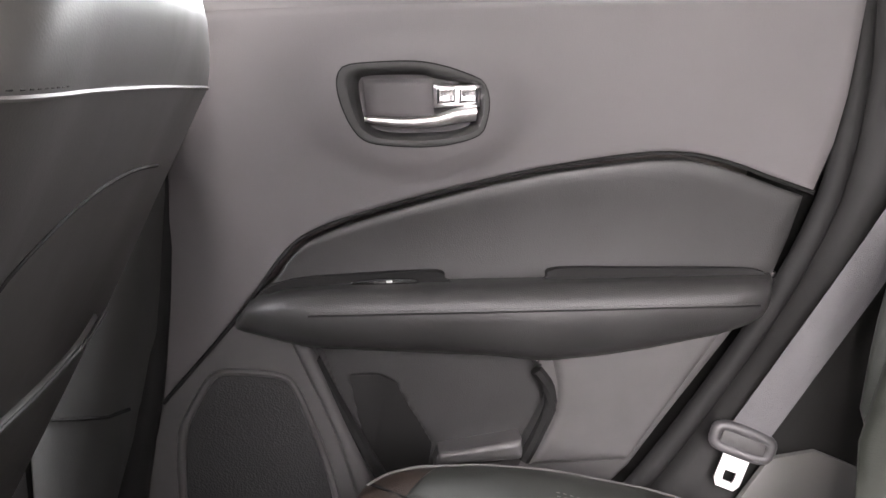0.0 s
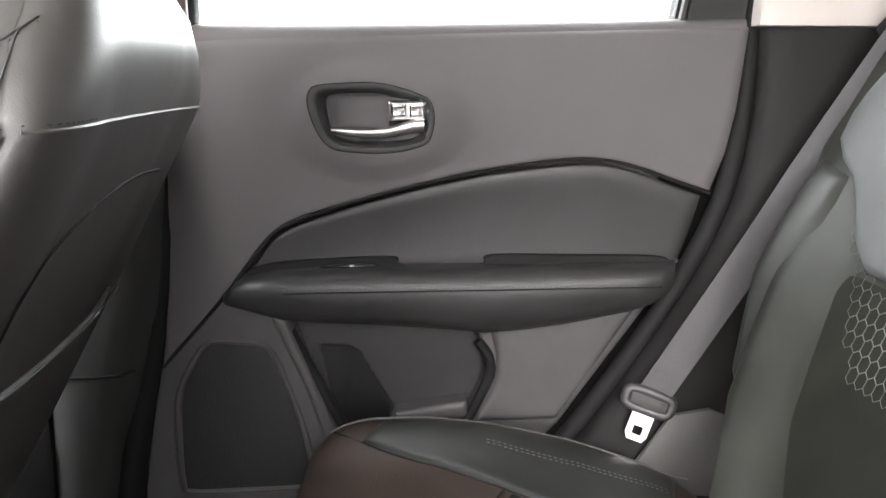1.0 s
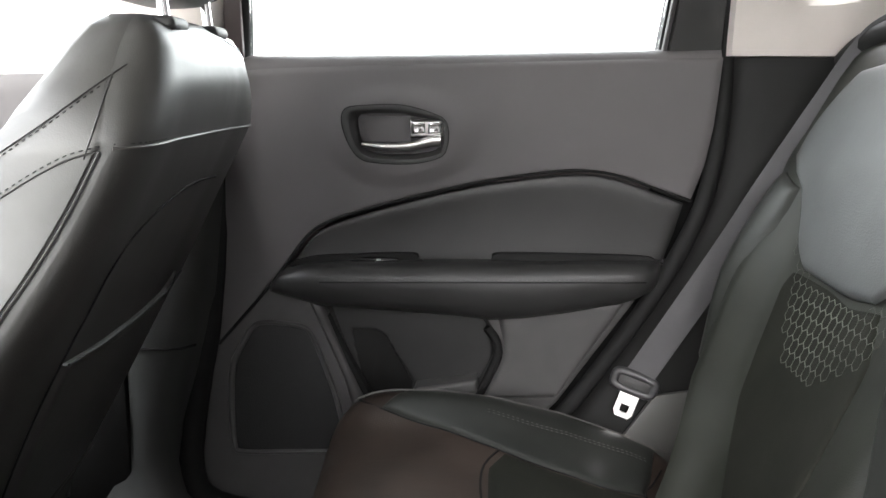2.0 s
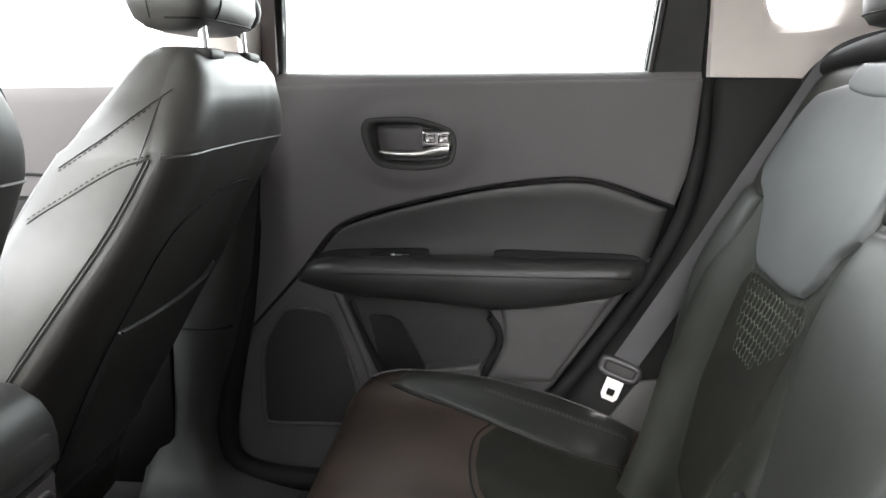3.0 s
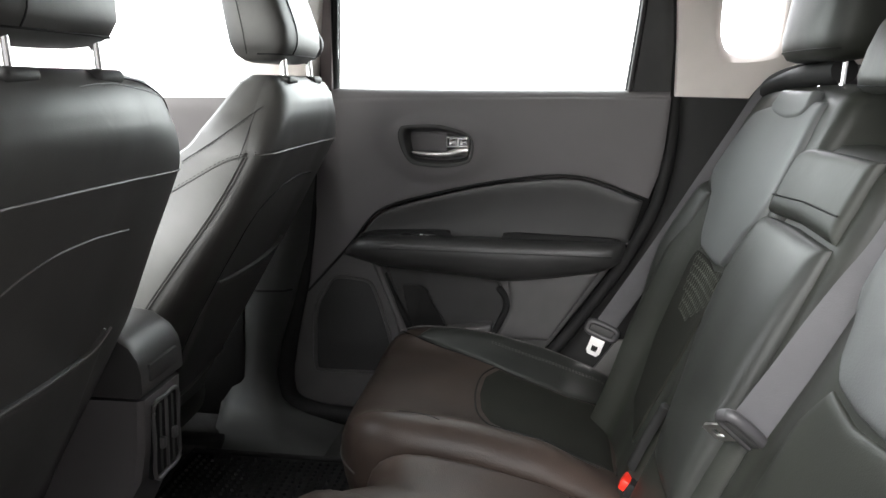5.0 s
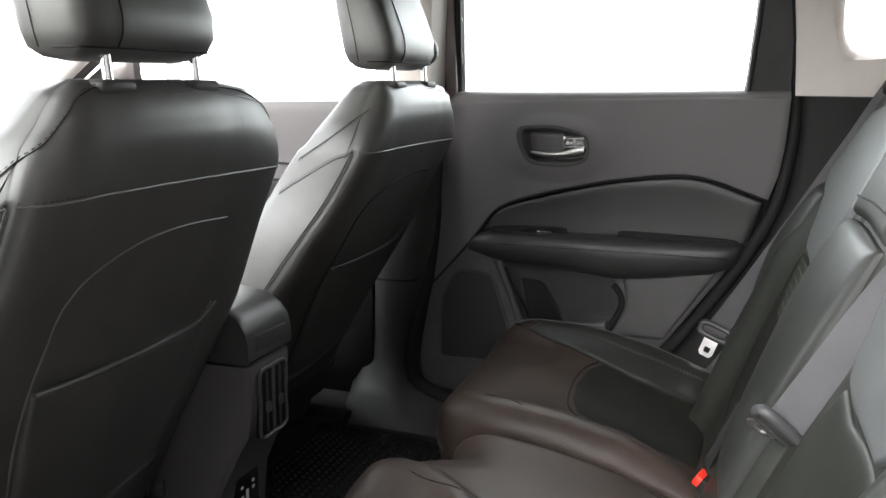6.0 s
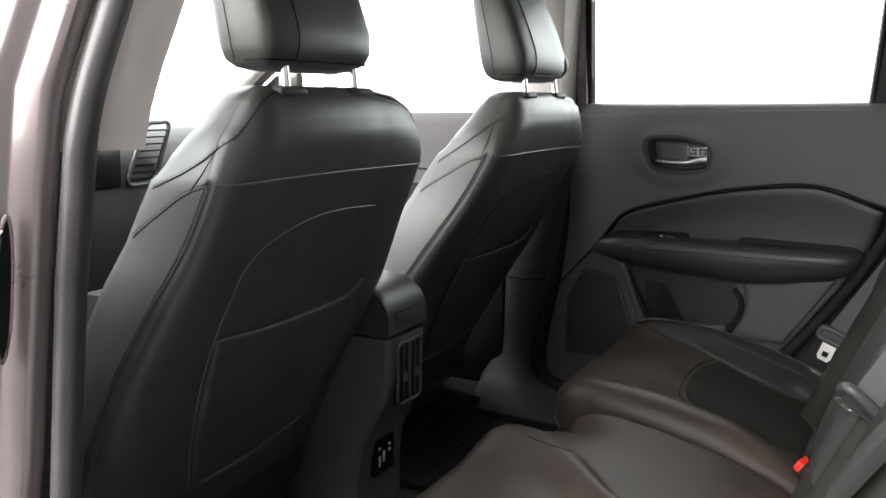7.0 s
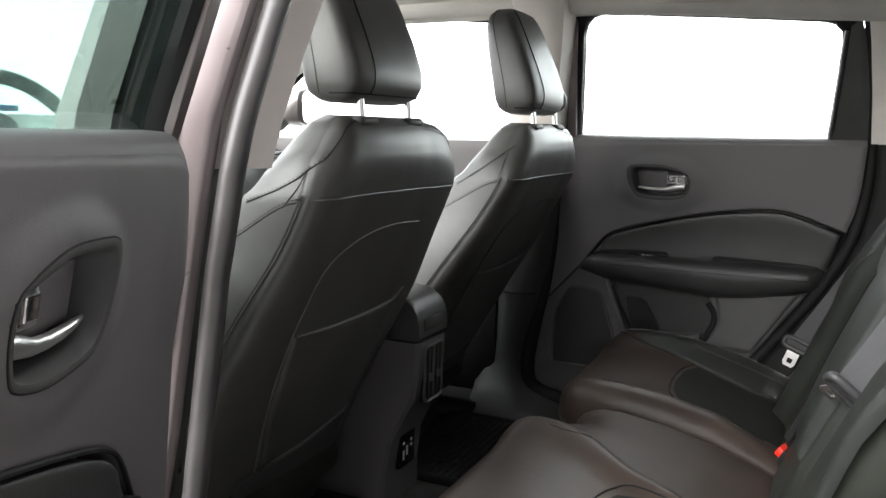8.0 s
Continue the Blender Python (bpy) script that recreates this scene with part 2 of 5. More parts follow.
def ribbon(path, width_dirs, width, thick=0.0014):
    """A woven strap along a path; width_dirs: the direction across it at each point."""
    pts = [Vector(p) for p in path]
    rings = []
    for i, p in enumerate(pts):
        w = Vector(width_dirs[i] if isinstance(width_dirs, list) else width_dirs).normalized()
        d = (pts[min(i + 1, len(pts) - 1)] - pts[max(0, i - 1)]).normalized()
        w = (w - d * w.dot(d)).normalized()
        n = d.cross(w)
        ring = []
        for f, g in ((-1, -1), (-.5, -1.25), (.0, -1.3), (.5, -1.25), (1, -1), (1, 1), (.5, 1.25), (0, 1.3), (-.5, 1.25), (-1, 1)):
            ring.append(p + w * f * width / 2 + n * g * thick / 2)
        rings.append(ring)
    return loft(rings)


# ---- structure: ground, cabin floor, body ----
def mirror(ob):
    """Flips a mesh to the other side of the car."""
    for v in ob.data.vertices:
        v.co.y = -v.co.y
    ob.data.flip_normals()
    return ob


g = bmesh.new()
bmesh.ops.create_grid(g, x_segments=40, y_segments=40, size=400)
tagged(link("ground", g, CONCRETE), "worn dark asphalt ground under the car", "ground", kind="structure")

# unseen wall, added behind the car to keep sky light off rear-facing surfaces
for nm, q in (("wall_rear", (2.5, 2.7, -12.0, 3.0, 0, 8.0)),):
    tagged(link(nm, box(*q, 0), WALL), "unseen grey wall added behind the car to block light", "wall", kind="structure")

tagged(link("floor", box(-1.3, 0.25, -0.80, 0.80, 0.27, 0.325, 0.01), CARPET), "black carpeted cabin floor", "floor", kind="structure")
tagged(link("floor_rear", box(0.2505, 1.6, -0.80, 0.80, 0.27, 0.33, 0.01), CARPET), "black carpet under the rear bench", "floor", kind="structure")


def section(levels, caps=True):
    """Loft of horizontal outlines, each a height and a list of (x, y)."""
    return loft([[(x, y, z) for x, y in ring] for z, ring in levels], caps)


def side_y(z):
    """Inner side of the cabin above the belt, leaning in to the roof."""
    return float(np.interp(z, (1.10, 1.15, 1.45, 1.50), (0.775, 0.765, 0.655, 0.60)))


def both(name, make, mat, label, category, shift=0.0):
    for s in (1, -1):
        ob = link(name, make(), mat)
        if s < 0:
            mirror(ob)
            for v in ob.data.vertices:
                v.co.x += shift
        tagged(ob, label, category, kind="structure")


def b_upper(slope=0.0):
    levels = []
    for z in np.linspace(1.085, 1.50, 10):
        y = side_y(z)
        lean = 0.06 * (z - 1.085) / 0.4
        x0, x1 = -0.26 + lean, -0.094 + lean
        inner = y - 0.078
        levels.append((z, [(x1 - slope, y + 0.02), (x1 - 0.004 - 0.7 * slope, y - 0.022), (x1 - 0.010 - 0.1 * slope, inner + 0.012), (x1 - 0.03, inner), (x0 + 0.05, inner), (x0 + 0.02, inner + 0.01), (x0, y - 0.02), (x0, y + 0.02)]))
    return section(levels)


def b_lower():
    levels = []
    for z, x0, xe, yi in ((0.325, -0.29, -0.03, 0.575), (0.340, -0.295, -0.07, 0.59), (0.352, -0.305, -0.12, 0.63), (0.368, -0.318, -0.158, 0.69), (0.39, -0.322, -0.178, 0.72), (0.45, -0.305, -0.182, 0.745), (0.53, -0.285, -0.168, 0.745), (0.62, -0.272, -0.140, 0.735), (0.8, -0.265, -0.115, 0.725), (0.95, -0.255, -0.098, 0.722), (1.084, -0.25, -0.078, 0.720)):
        x1 = xe - 0.014 * min(1, max(0, (z - 0.36) / 0.08)) * min(1, max(0, (0.80 - z) / 0.15))
        levels.append((z, [(xe + 0.006, 0.812), (xe + 0.004, 0.80), (x1, 0.79), (x1 - 0.004, yi + 0.03), (x1 - 0.022, yi + 0.006), (x1 - 0.045, yi), (x0 + 0.05, yi), (x0 + 0.02, yi + 0.008), (x0, yi + 0.03), (x0, 0.812)]))
    return section(levels)


tagged(link("b_pillar_trim", b_upper(), BEIGE), "light beige upper centre pillar trim", "pillar", kind="structure")
ob = mirror(link("b_pillar_trim", b_upper(0.05), BEIGE))
for v in ob.data.vertices:
    v.co.x += 0.076
tagged(ob, "light beige upper centre pillar trim by the open door", "pillar", kind="structure")


def b_seam():
    return tube([(-0.25, 0.7308, 0.667), (-0.19, 0.7308, 0.667), (-0.165, 0.7355, 0.667), (-0.1475, 0.758, 0.667)], 0.0022, 6)


both("b_pillar_seam", b_seam, BLACK, "thin dark seam in the lower centre pillar trim", "trim")
tagged(link("sill_trim", box(-1.0, -0.262, 0.742, 0.80, 0.325, 0.90, 0.01), NIGHT), "dark plastic trim along the sill beside the front seat", "trim", kind="structure")
tagged(link("sill_carpet", box(-1.0, -0.285, 0.56, 0.80, 0.324, 0.352, 0.008), CARPET), "black carpet edge along the sill", "carpet", kind="structure")
both("b_pillar_lower_trim", b_lower, PILLAR, "dark grained plastic lower centre pillar trim", "pillar")


def jamb():
    """Painted post between the doors, with a step for the seal."""
    levels = []
    for z in (0.30, 0.45, 0.60, 0.75, 0.90, 1.05, 1.15, 1.25, 1.35, 1.47):
        y = 0.80 if z < 1.1 else side_y(z) + 0.03
        lean = 0.10 * max(0, z - 1.085)
        x1 = float(np.interp(z, (0.3, 0.38, 0.45, 0.53, 0.66, 0.95, 1.1), (-0.13, -0.195, -0.20, -0.185, -0.145, -0.1, -0.072))) + lean
        levels.append((z, [(x1 - 0.16, y + 0.004), (x1 - 0.010, y + 0.004), (x1 - 0.004, y + 0.010), (x1 - 0.004, y + 0.026), (x1 - 0.010, y + 0.033), (x1 - 0.034, y + 0.040), (x1 - 0.040, y + 0.045), (x1 - 0.043, y + 0.056), (x1 - 0.050, y + 0.062), (x1 - 0.070, y + 0.068), (x1 - 0.076, y + 0.074), (x1 - 0.078, y + 0.090), (x1 - 0.086, y + 0.098), (x1 - 0.115, y + 0.106), (x1 - 0.16, y + 0.112)]))
    return section(levels)


both("b_pillar_body", jamb, PAINT, "brown-grey painted metal door post", "car body", 0.035)


slot = curve([(-0.852, 1.025), (-0.845, 0.99), (-0.845, 0.91), (-0.853, 0.872), (-0.861, 0.905), (-0.861, 0.985)], 40, True)
tagged(link("latch_recess", prism(slot, lambda y, z, h: (-0.086 + h - 0.15 * (0.95 - z), y, z), 0, 0.004), BLACK), "dark slot in the painted door post", "car body", kind="structure")
tagged(link("latch_recess_rim", tube([(-0.0825 - 0.15 * (0.95 - z), y, z) for y, z in slot], 0.0022, 6, True), PAINT), "painted rim round the door post slot", "car body", kind="structure")


def aperture(z):
    return float(np.interp(z, (0.38, 0.45, 0.53, 0.66, 0.95, 1.1, 1.5), (-0.14, -0.178, -0.168, -0.138, -0.1, -0.072, -0.035)))


def front_seal():
    pts = [(aperture(z) + 0.006, (0.80 if z < 1.1 else side_y(z) + 0.025), z) for z in np.linspace(0.40, 1.47, 30)]
    pts = [(0.05, 0.79, 0.345), (-0.04, 0.795, 0.35), (-0.11, 0.80, 0.365)] + pts
    return tube(curve(pts, 80), 0.016, 12)


ob = mirror(link("door_seal", front_seal(), SEAL))
for v in ob.data.vertices:
    v.co.x += 0.045
tagged(ob, "dark grey rubber door seal bead along the open doorway", "seal", kind="structure")


def gap_seal():
    pts = [(0.05, 0.80, 0.345), (-0.06, 0.80, 0.348), (-0.135, 0.805, 0.362), (-0.168, 0.806, 0.395)] + [(aperture(z) + 0.004, (0.806 if z < 1.05 else side_y(z) + 0.03), z) for z in np.linspace(0.45, 1.46, 26)]
    pts = [(x - 0.007 * min(1, max(0, (0.76 - z) / 0.15)), y, z) for x, y, z in curve(pts, 80)]
    return tube(pts, [0.014 + 0.009 * min(1, max(0, (0.74 - p[2]) / 0.2)) for p in pts], 10)


tagged(link("door_seal", gap_seal(), BLACK), "black rubber seal in the gap of the closed door", "seal", kind="structure")


REAR_EDGE = [(1.47, 0.655), (1.40, 0.668), (1.30, 0.682), (1.20, 0.692), (1.13, 0.697), (1.05, 0.697), (0.98, 0.690), (0.90, 0.674), (0.81, 0.636), (0.71, 0.578), (0.55, 0.466), (0.45, 0.37), (0.38, 0.24), (0.345, 0.05)]


def rear_seal():
    pts = [(x + 0.006, (0.792 if z < 1.1 else side_y(z) + 0.022), z) for z, x in REAR_EDGE]
    return tube(curve(pts, 80), 0.014, 10)


both("door_seal", rear_seal, BLACK, "black rubber door seal bead along the rear opening", "seal", 0.085)


def flange():
    rows = []
    for z, x in REAR_EDGE[4:]:
        rows.append([(x + 0.004, 0.868, z), (x + 0.14, 0.868, z), (x + 0.14, 0.886, z), (x + 0.004, 0.886, z)])
    return loft(rows)


both("rear_opening_flange", flange, PAINT, "brown-grey painted flange round the rear door opening", "car body", 0.085)


def c_lower():
    """Dark quarter trim and wheel arch cover behind the rear door."""
    rows = []
    for z, x in [(1.132, 0.708), (1.05, 0.713), (0.98, 0.708), (0.90, 0.694), (0.81, 0.658), (0.71, 0.600), (0.62, 0.535), (0.55, 0.49), (0.45, 0.395), (0.36, 0.265)]:
        rows.append([(x - 0.004, 0.81, z), (x + 0.004, 0.786, z), (x + 0.022, 0.772, z), (x + 0.05, 0.766, z), (x + 0.11, 0.762 - 0.01 * (1.13 - z), z), (x + 0.2, 0.75 - 0.02 * (1.13 - z), z), (1.25, 0.74, z), (1.25, 0.84, z), (x, 0.84, z)])
    return loft(rows)


both("quarter_trim", c_lower, NIGHT, "dark plastic quarter trim beside the rear seat", "trim", 0.085)


def c_upper():
    """Beige pillar trim with the quarter window through it."""
    def place(a, b, h):
        return (a, side_y(b) - 0.02 - h, b)
    outer = [(0.699, 1.134), (0.86, 1.134), (1.02, 1.134), (1.22, 1.134), (1.22, 1.30), (1.20, 1.49), (1.0, 1.49), (0.82, 1.49), (0.656, 1.49), (0.675, 1.38), (0.69, 1.25)]
    hole = [(0.790, 1.238), (0.806, 1.226), (0.845, 1.225), (0.876, 1.234), (0.892, 1.249), (0.898, 1.28), (0.898, 1.34), (0.89, 1.40), (0.87, 1.418), (0.82, 1.42), (0.786, 1.408), (0.774, 1.38), (0.775, 1.32), (0.779, 1.268)]
    n = 88
    o, h = resample(outer + outer[:1], n + 1)[:-1], resample(curve(hole, 88, True), n + 1)[:-1]
    k = min(range(n), key=lambda i: (o[i] - h[0]).length)
    o = o[k:] + o[:k]
    rows = []
    for w, d in ((0, -0.03), (0, 0.0), (0.35, 0.004), (0.70, 0.004), (0.80, 0.002), (0.90, -0.010), (0.98, -0.026), (1, -0.034), (1, -0.06)):
        rows.append([place(*(o[i].lerp(h[i], w)), d) for i in range(n)])
    bm, _ = grid_bm(rows, True)
    return bm


both("c_pillar_trim", c_upper, BEIGE, "light beige rear pillar trim round the quarter window", "pillar")

# roof lining, sloping a little to the rear
rows = []
for x in np.linspace(-0.68, 1.7, 24):
    rise = 0.02 * math.sin((x + 0.7) / 2.4 * math.pi) - 0.03 * max(0, x - 0.2)
    rows.append([(x, y, 1.495 + rise + 0.055 * (1 - (y / 0.64) ** 2) - (0.05 * max(0, abs(y) - 0.56) / 0.08)) for y in np.linspace(-0.66, 0.66, 30)])
g, vs = grid_bm(rows)
r = bmesh.ops.extrude_face_region(g, geom=g.faces[:])
for v in [e for e in r["geom"] if isinstance(e, bmesh.types.BMVert)]:
    v.co.z += 0.03
tagged(link("ceiling", g, LINER), "light grey woven roof lining", "ceiling", kind="structure")

# painted roof skin and side rails outside
rows = []
for x in np.linspace(-0.74, 1.85, 20):
    rise = 0.03 * math.sin((x + 0.8) / 2.6 * math.pi)
    rows.append([(x, y, 1.55 + rise + 0.06 * (1 - (y / 0.72) ** 2)) for y in np.linspace(-0.74, 0.74, 20)])
g, vs = grid_bm(rows)
r = bmesh.ops.extrude_face_region(g, geom=g.faces[:])
for v in [e for e in r["geom"] if isinstance(e, bmesh.types.BMVert)]:
    v.co.z += 0.02
tagged(link("roof", g, PAINT), "brown-grey painted car roof", "roof", kind="structure")


def rail():
    path = [(-0.68, 0.638, 1.474), (-0.2, 0.632, 1.484), (0.0, 0.63, 1.481), (0.3, 0.63, 1.469), (0.6, 0.63, 1.452), (0.8, 0.63, 1.445), (1.4, 0.61, 1.42)]
    return tube(curve(path, 40), 0.035, 12)


both("roof_rail_trim", rail, LINER, "light grey roof side rail lining", "trim")


def rail_body():
    path = [(-1.35, 0.76, 1.05), (-1.05, 0.745, 1.27), (-0.7, 0.72, 1.51), (-0.2, 0.725, 1.545), (0.3, 0.725, 1.54), (0.8, 0.72, 1.52), (1.5, 0.69, 1.45)]
    return tube(curve(path, 40), 0.042, 12)


both("roof_rail_body", rail_body, PAINT, "brown-grey painted roof side rail", "car body")


def a_pillar():
    return tube(curve([(-1.42, 0.72, 0.99), (-1.1, 0.70, 1.215), (-0.95, 0.69, 1.315), (-0.68, 0.645, 1.474)], 24), 0.03, 10)


both("a_pillar_trim", a_pillar, BEIGE, "light beige windscreen pillar trim", "pillar")


def sill():
    return box(-1.2, 0.45, 0.80, 0.865, 0.26, 0.335, 0.012)


both("door_sill", sill, PAINT, "brown-grey painted door sill", "car body")


def fender():
    rows = []
    for x in np.linspace(0.72, 2.0, 12):
        rows.append([(x, 0.86, 0.45), (x, 0.90, 0.6), (x, 0.905, 0.85), (x, 0.885, 1.08), (x, 0.84, 1.14), (x, 0.80, 1.14)])
    g, _ = grid_bm(rows)
    return g


both("rear_quarter_body", fender, PAINT, "brown-grey painted rear quarter panel", "car body")
tagged(link("boot_floor", box(1.25, 1.9, -0.80, 0.80, 0.55, 0.60), CARPET), "black carpeted boot floor", "floor", kind="structure")
tagged(link("tailgate", box(1.88, 1.95, -0.78, 0.78, 0.5, 1.12, 0.02), DARK), "dark plastic tailgate lining", "tailgate", kind="structure")
tagged(link("bulkhead", box(-1.75, -1.40, -0.80, 0.80, 0.27, 0.98, 0.03), DARK), "dark plastic front bulkhead", "wall", kind="structure")


def settle(ob, origin, flip=False, turn=0.0):
    """Moves the thing's origin to a place, keeping its parts where they were built; flip builds it for the other side."""
    s = -1 if flip else 1
    for o in ob.children_recursive:
        for v in o.data.vertices:
            v.co = Vector((v.co.x - origin[0], s * (v.co.y - origin[1]), v.co.z - origin[2]))
        if flip:
            o.data.flip_normals()
    ob.matrix_basis = pose(origin[0], s * origin[1], origin[2], 0, 0, turn)
    return ob


# ---- rear doors ----
def door_y(x, z):
    return float(np.interp(z, (0.3, 0.6, 0.8, 0.95, 1.05, 1.13), (0.83, 0.822, 0.806, 0.792, 0.777, 0.767)))


def on_door(x, z, h):
    return (x, door_y(x, z) - h, z)


def inside(poly, x, z):
    hit = False
    for (x0, z0), (x1, z1) in zip(poly, poly[1:] + poly[:1]):
        if (z0 > z) != (z1 > z) and x < (x1 - x0) * (z - z0) / (z1 - z0) + x0:
            hit = not hit
    return hit


def depth_in(poly, x, z, soft):
    """0 outside the outline, rising to 1 at soft metres inside it."""
    if not inside(poly, x, z):
        return 0.0
    d = 9.0
    for (x0, z0), (x1, z1) in zip(poly, poly[1:] + poly[:1]):
        a, b = np.array((x1 - x0, z1 - z0)), np.array((x - x0, z - z0))
        k = min(1, max(0, a.dot(b) / a.dot(a)))
        d = min(d, float(np.linalg.norm(b - k * a)))
    f = min(1, d / soft)
    return f * f * (3 - 2 * f)


SWOOP = [(-0.124, 0.652), (-0.045, 0.741), (-0.008, 0.787), (0.022, 0.828), (0.047, 0.854), (0.082, 0.872), (0.135, 0.889), (0.221, 0.912), (0.307, 0.932), (0.392, 0.946), (0.44, 0.952), (0.478, 0.954), (0.52, 0.950), (0.563, 0.939), (0.607, 0.923), (0.661, 0.905)]
BEZEL = [(0.100, 1.046), (0.110, 1.054), (0.141, 1.057), (0.183, 1.058), (0.215, 1.053), (0.248, 1.042), (0.261, 1.034), (0.267, 1.016), (0.264, 0.989), (0.252, 0.974), (0.206, 0.964), (0.148, 0.966), (0.123, 0.974), (0.107, 0.998), (0.098, 1.028)]
RECESS = [(0.121, 1.036), (0.133, 1.043), (0.165, 1.044), (0.195, 1.044), (0.207, 1.040), (0.225, 1.037), (0.252, 1.033), (0.257, 1.026), (0.256, 0.996), (0.247, 0.985), (0.223, 0.979), (0.173, 0.977), (0.145, 0.980), (0.131, 0.988), (0.124, 1.005)]
GRILLE = [(-0.047, 0.691), (-0.015, 0.690), (0.020, 0.684), (0.036, 0.668), (0.055, 0.615), (0.075, 0.55), (0.088, 0.475), (0.080, 0.457), (-0.02, 0.453), (-0.094, 0.453), (-0.107, 0.468), (-0.109, 0.54), (-0.104, 0.607), (-0.088, 0.645), (-0.065, 0.682)]
POCKET = [(0.056, 0.724), (0.20, 0.712), (0.330, 0.702), (0.354, 0.66), (0.356, 0.632), (0.335, 0.59), (0.315, 0.555), (0.22, 0.53), (0.13, 0.50), (0.115, 0.545)]
CUP = [(0.098, 0.672), (0.14, 0.671), (0.160, 0.660), (0.175, 0.63), (0.207, 0.572), (0.20, 0.53), (0.13, 0.51), (0.12, 0.56)]


def dish(x, z, u, v):
    d = math.hypot((x - 0.188) / 0.106, (z - 1.007) / 0.068)
    well = -0.036 * depth_in([(0.186 + (px - 0.186) * 0.93, 1.010 + (pz - 1.010) * 0.93) for px, pz in BEZEL], x, z, 0.004) if d < 1.3 else 0.0
    f = min(1, max(0, (1.30 - d) / 0.46))
    lip = 0.010 * max(0, 1 - abs(x + 0.075) / 0.035) * min(1, max(0, (z - 0.90) / 0.04)) * max(0, 1 - abs(z - 0.985) / 0.09)
    return 0.006 * f * f * (3 - 2 * f) + lip + well


def hollow(x, z, u, v):
    return -0.052 * depth_in(POCKET, x, z, 0.010)


def rear_door(flip, turn, label):
    door = thing("rear_door", label, "car door", "rear doors")
    part("upper_panel", patch(SWOOP, curve([(-0.086, 1.072), (-0.082, 1.092), (-0.068, 1.106), (-0.04, 1.112), (0.06, 1.116), (0.3, 1.122), (0.692, 1.132)], 60), [(-0.124, 0.652), (-0.107, 0.817), (-0.094, 0.95), (-0.086, 1.072)], [(0.661, 0.905), (0.679, 0.961), (0.687, 1.02), (0.690, 1.078), (0.692, 1.132)], on_door, 0.004, 0.008, 0.03, nu=110, nv=64, extra=dish), HARD, door, "grey grained plastic upper panel")
    rows = []
    for i, x in enumerate([-0.080, -0.07, -0.06, -0.045, -0.03, -0.015, *np.linspace(0, 0.690, 22)]):
        rise = 0.003 + 0.013 * max(0, (x + 0.08) / 0.77) ** 1.6
        rise -= 0.030 * max(0, (-0.045 - x) / 0.035) ** 2
        rows.append([(x, 0.772, 1.097 + min(0, rise)), (x, 0.769, 1.107 + min(0, rise)), (x, 0.768, 1.118 + rise), (x, 0.772, 1.126 + rise), (x, 0.782, 1.130 + rise), (x, 0.80, 1.131 + rise), (x, 0.81, 1.12 + min(0, rise)), (x, 0.80, 1.085 + min(0, rise))])
    part("window_ledge", loft(rows), HARD, door, "grey rounded window ledge")
    part("seam_groove", tube([on_door(x, z, 0.0045) for x, z in curve(SWOOP, 90)], 0.0026, 6), BLACK, door)
    part("padded_insert", patch([(0.004, 0.790), (0.3, 0.795), (0.622, 0.800)], curve([(0.036, 0.832), (0.056, 0.851), (0.086, 0.865), (0.137, 0.882), (0.222, 0.905), (0.308, 0.925), (0.393, 0.938), (0.478, 0.946), (0.518, 0.943), (0.561, 0.932), (0.605, 0.916), (0.650, 0.900)], 60), [(0.004, 0.790), (0.022, 0.813), (0.036, 0.832)], [(0.622, 0.800), (0.638, 0.85), (0.650, 0.900)], on_door, 0.007, 0.022, 0.02, bulge=-0.006), SOFT, door, "dark padded vinyl insert")
    part("lower_panel", patch([(-0.162, 0.374), (-0.12, 0.352), (-0.05, 0.346), (0.20, 0.350), (0.28, 0.38), (0.34, 0.43)], [(-0.128, 0.648), (-0.05, 0.736), (0.0, 0.79), (0.3, 0.795), (0.628, 0.805)], [(-0.162, 0.374), (-0.178, 0.40), (-0.180, 0.45), (-0.166, 0.53), (-0.128, 0.648)], [(0.34, 0.43), (0.458, 0.55), (0.569, 0.714), (0.628, 0.805)], on_door, 0.004, 0.02, 0.03, nu=150, nv=120, extra=hollow), GREY, door, "dark grey plastic lower panel with a door pocket")
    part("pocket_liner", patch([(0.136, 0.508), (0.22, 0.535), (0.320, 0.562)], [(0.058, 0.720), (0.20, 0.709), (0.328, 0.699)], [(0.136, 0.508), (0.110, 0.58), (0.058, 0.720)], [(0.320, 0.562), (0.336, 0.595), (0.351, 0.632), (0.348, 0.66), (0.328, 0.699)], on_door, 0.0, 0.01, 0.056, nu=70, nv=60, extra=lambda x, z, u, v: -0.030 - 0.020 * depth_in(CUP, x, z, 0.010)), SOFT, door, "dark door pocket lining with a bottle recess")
    # near-black fill stands in for the shade inside the bottle recess
    part("cup_recess", prism(curve([(0.145 + (x - 0.145) * 0.97, 0.60 + (z - 0.60) * 0.97) for x, z in CUP], 50, True), on_door, -0.060, -0.032, 0.002), NIGHT, door, "bottle recess coloured near black for its shade")
    # black tubes along both pocket edges, drawn as the shade in the crevices
    for edge in ([(0.334, 0.684), (0.350, 0.660), (0.353, 0.632), (0.338, 0.594), (0.321, 0.560)], [(0.060, 0.704), (0.084, 0.65), (0.112, 0.595), (0.146, 0.53)]):
        part("pocket_crevice", tube([on_door(x, z, 0.001) for x, z in curve(edge, 24)], 0.0085, 8), BLACK, door)
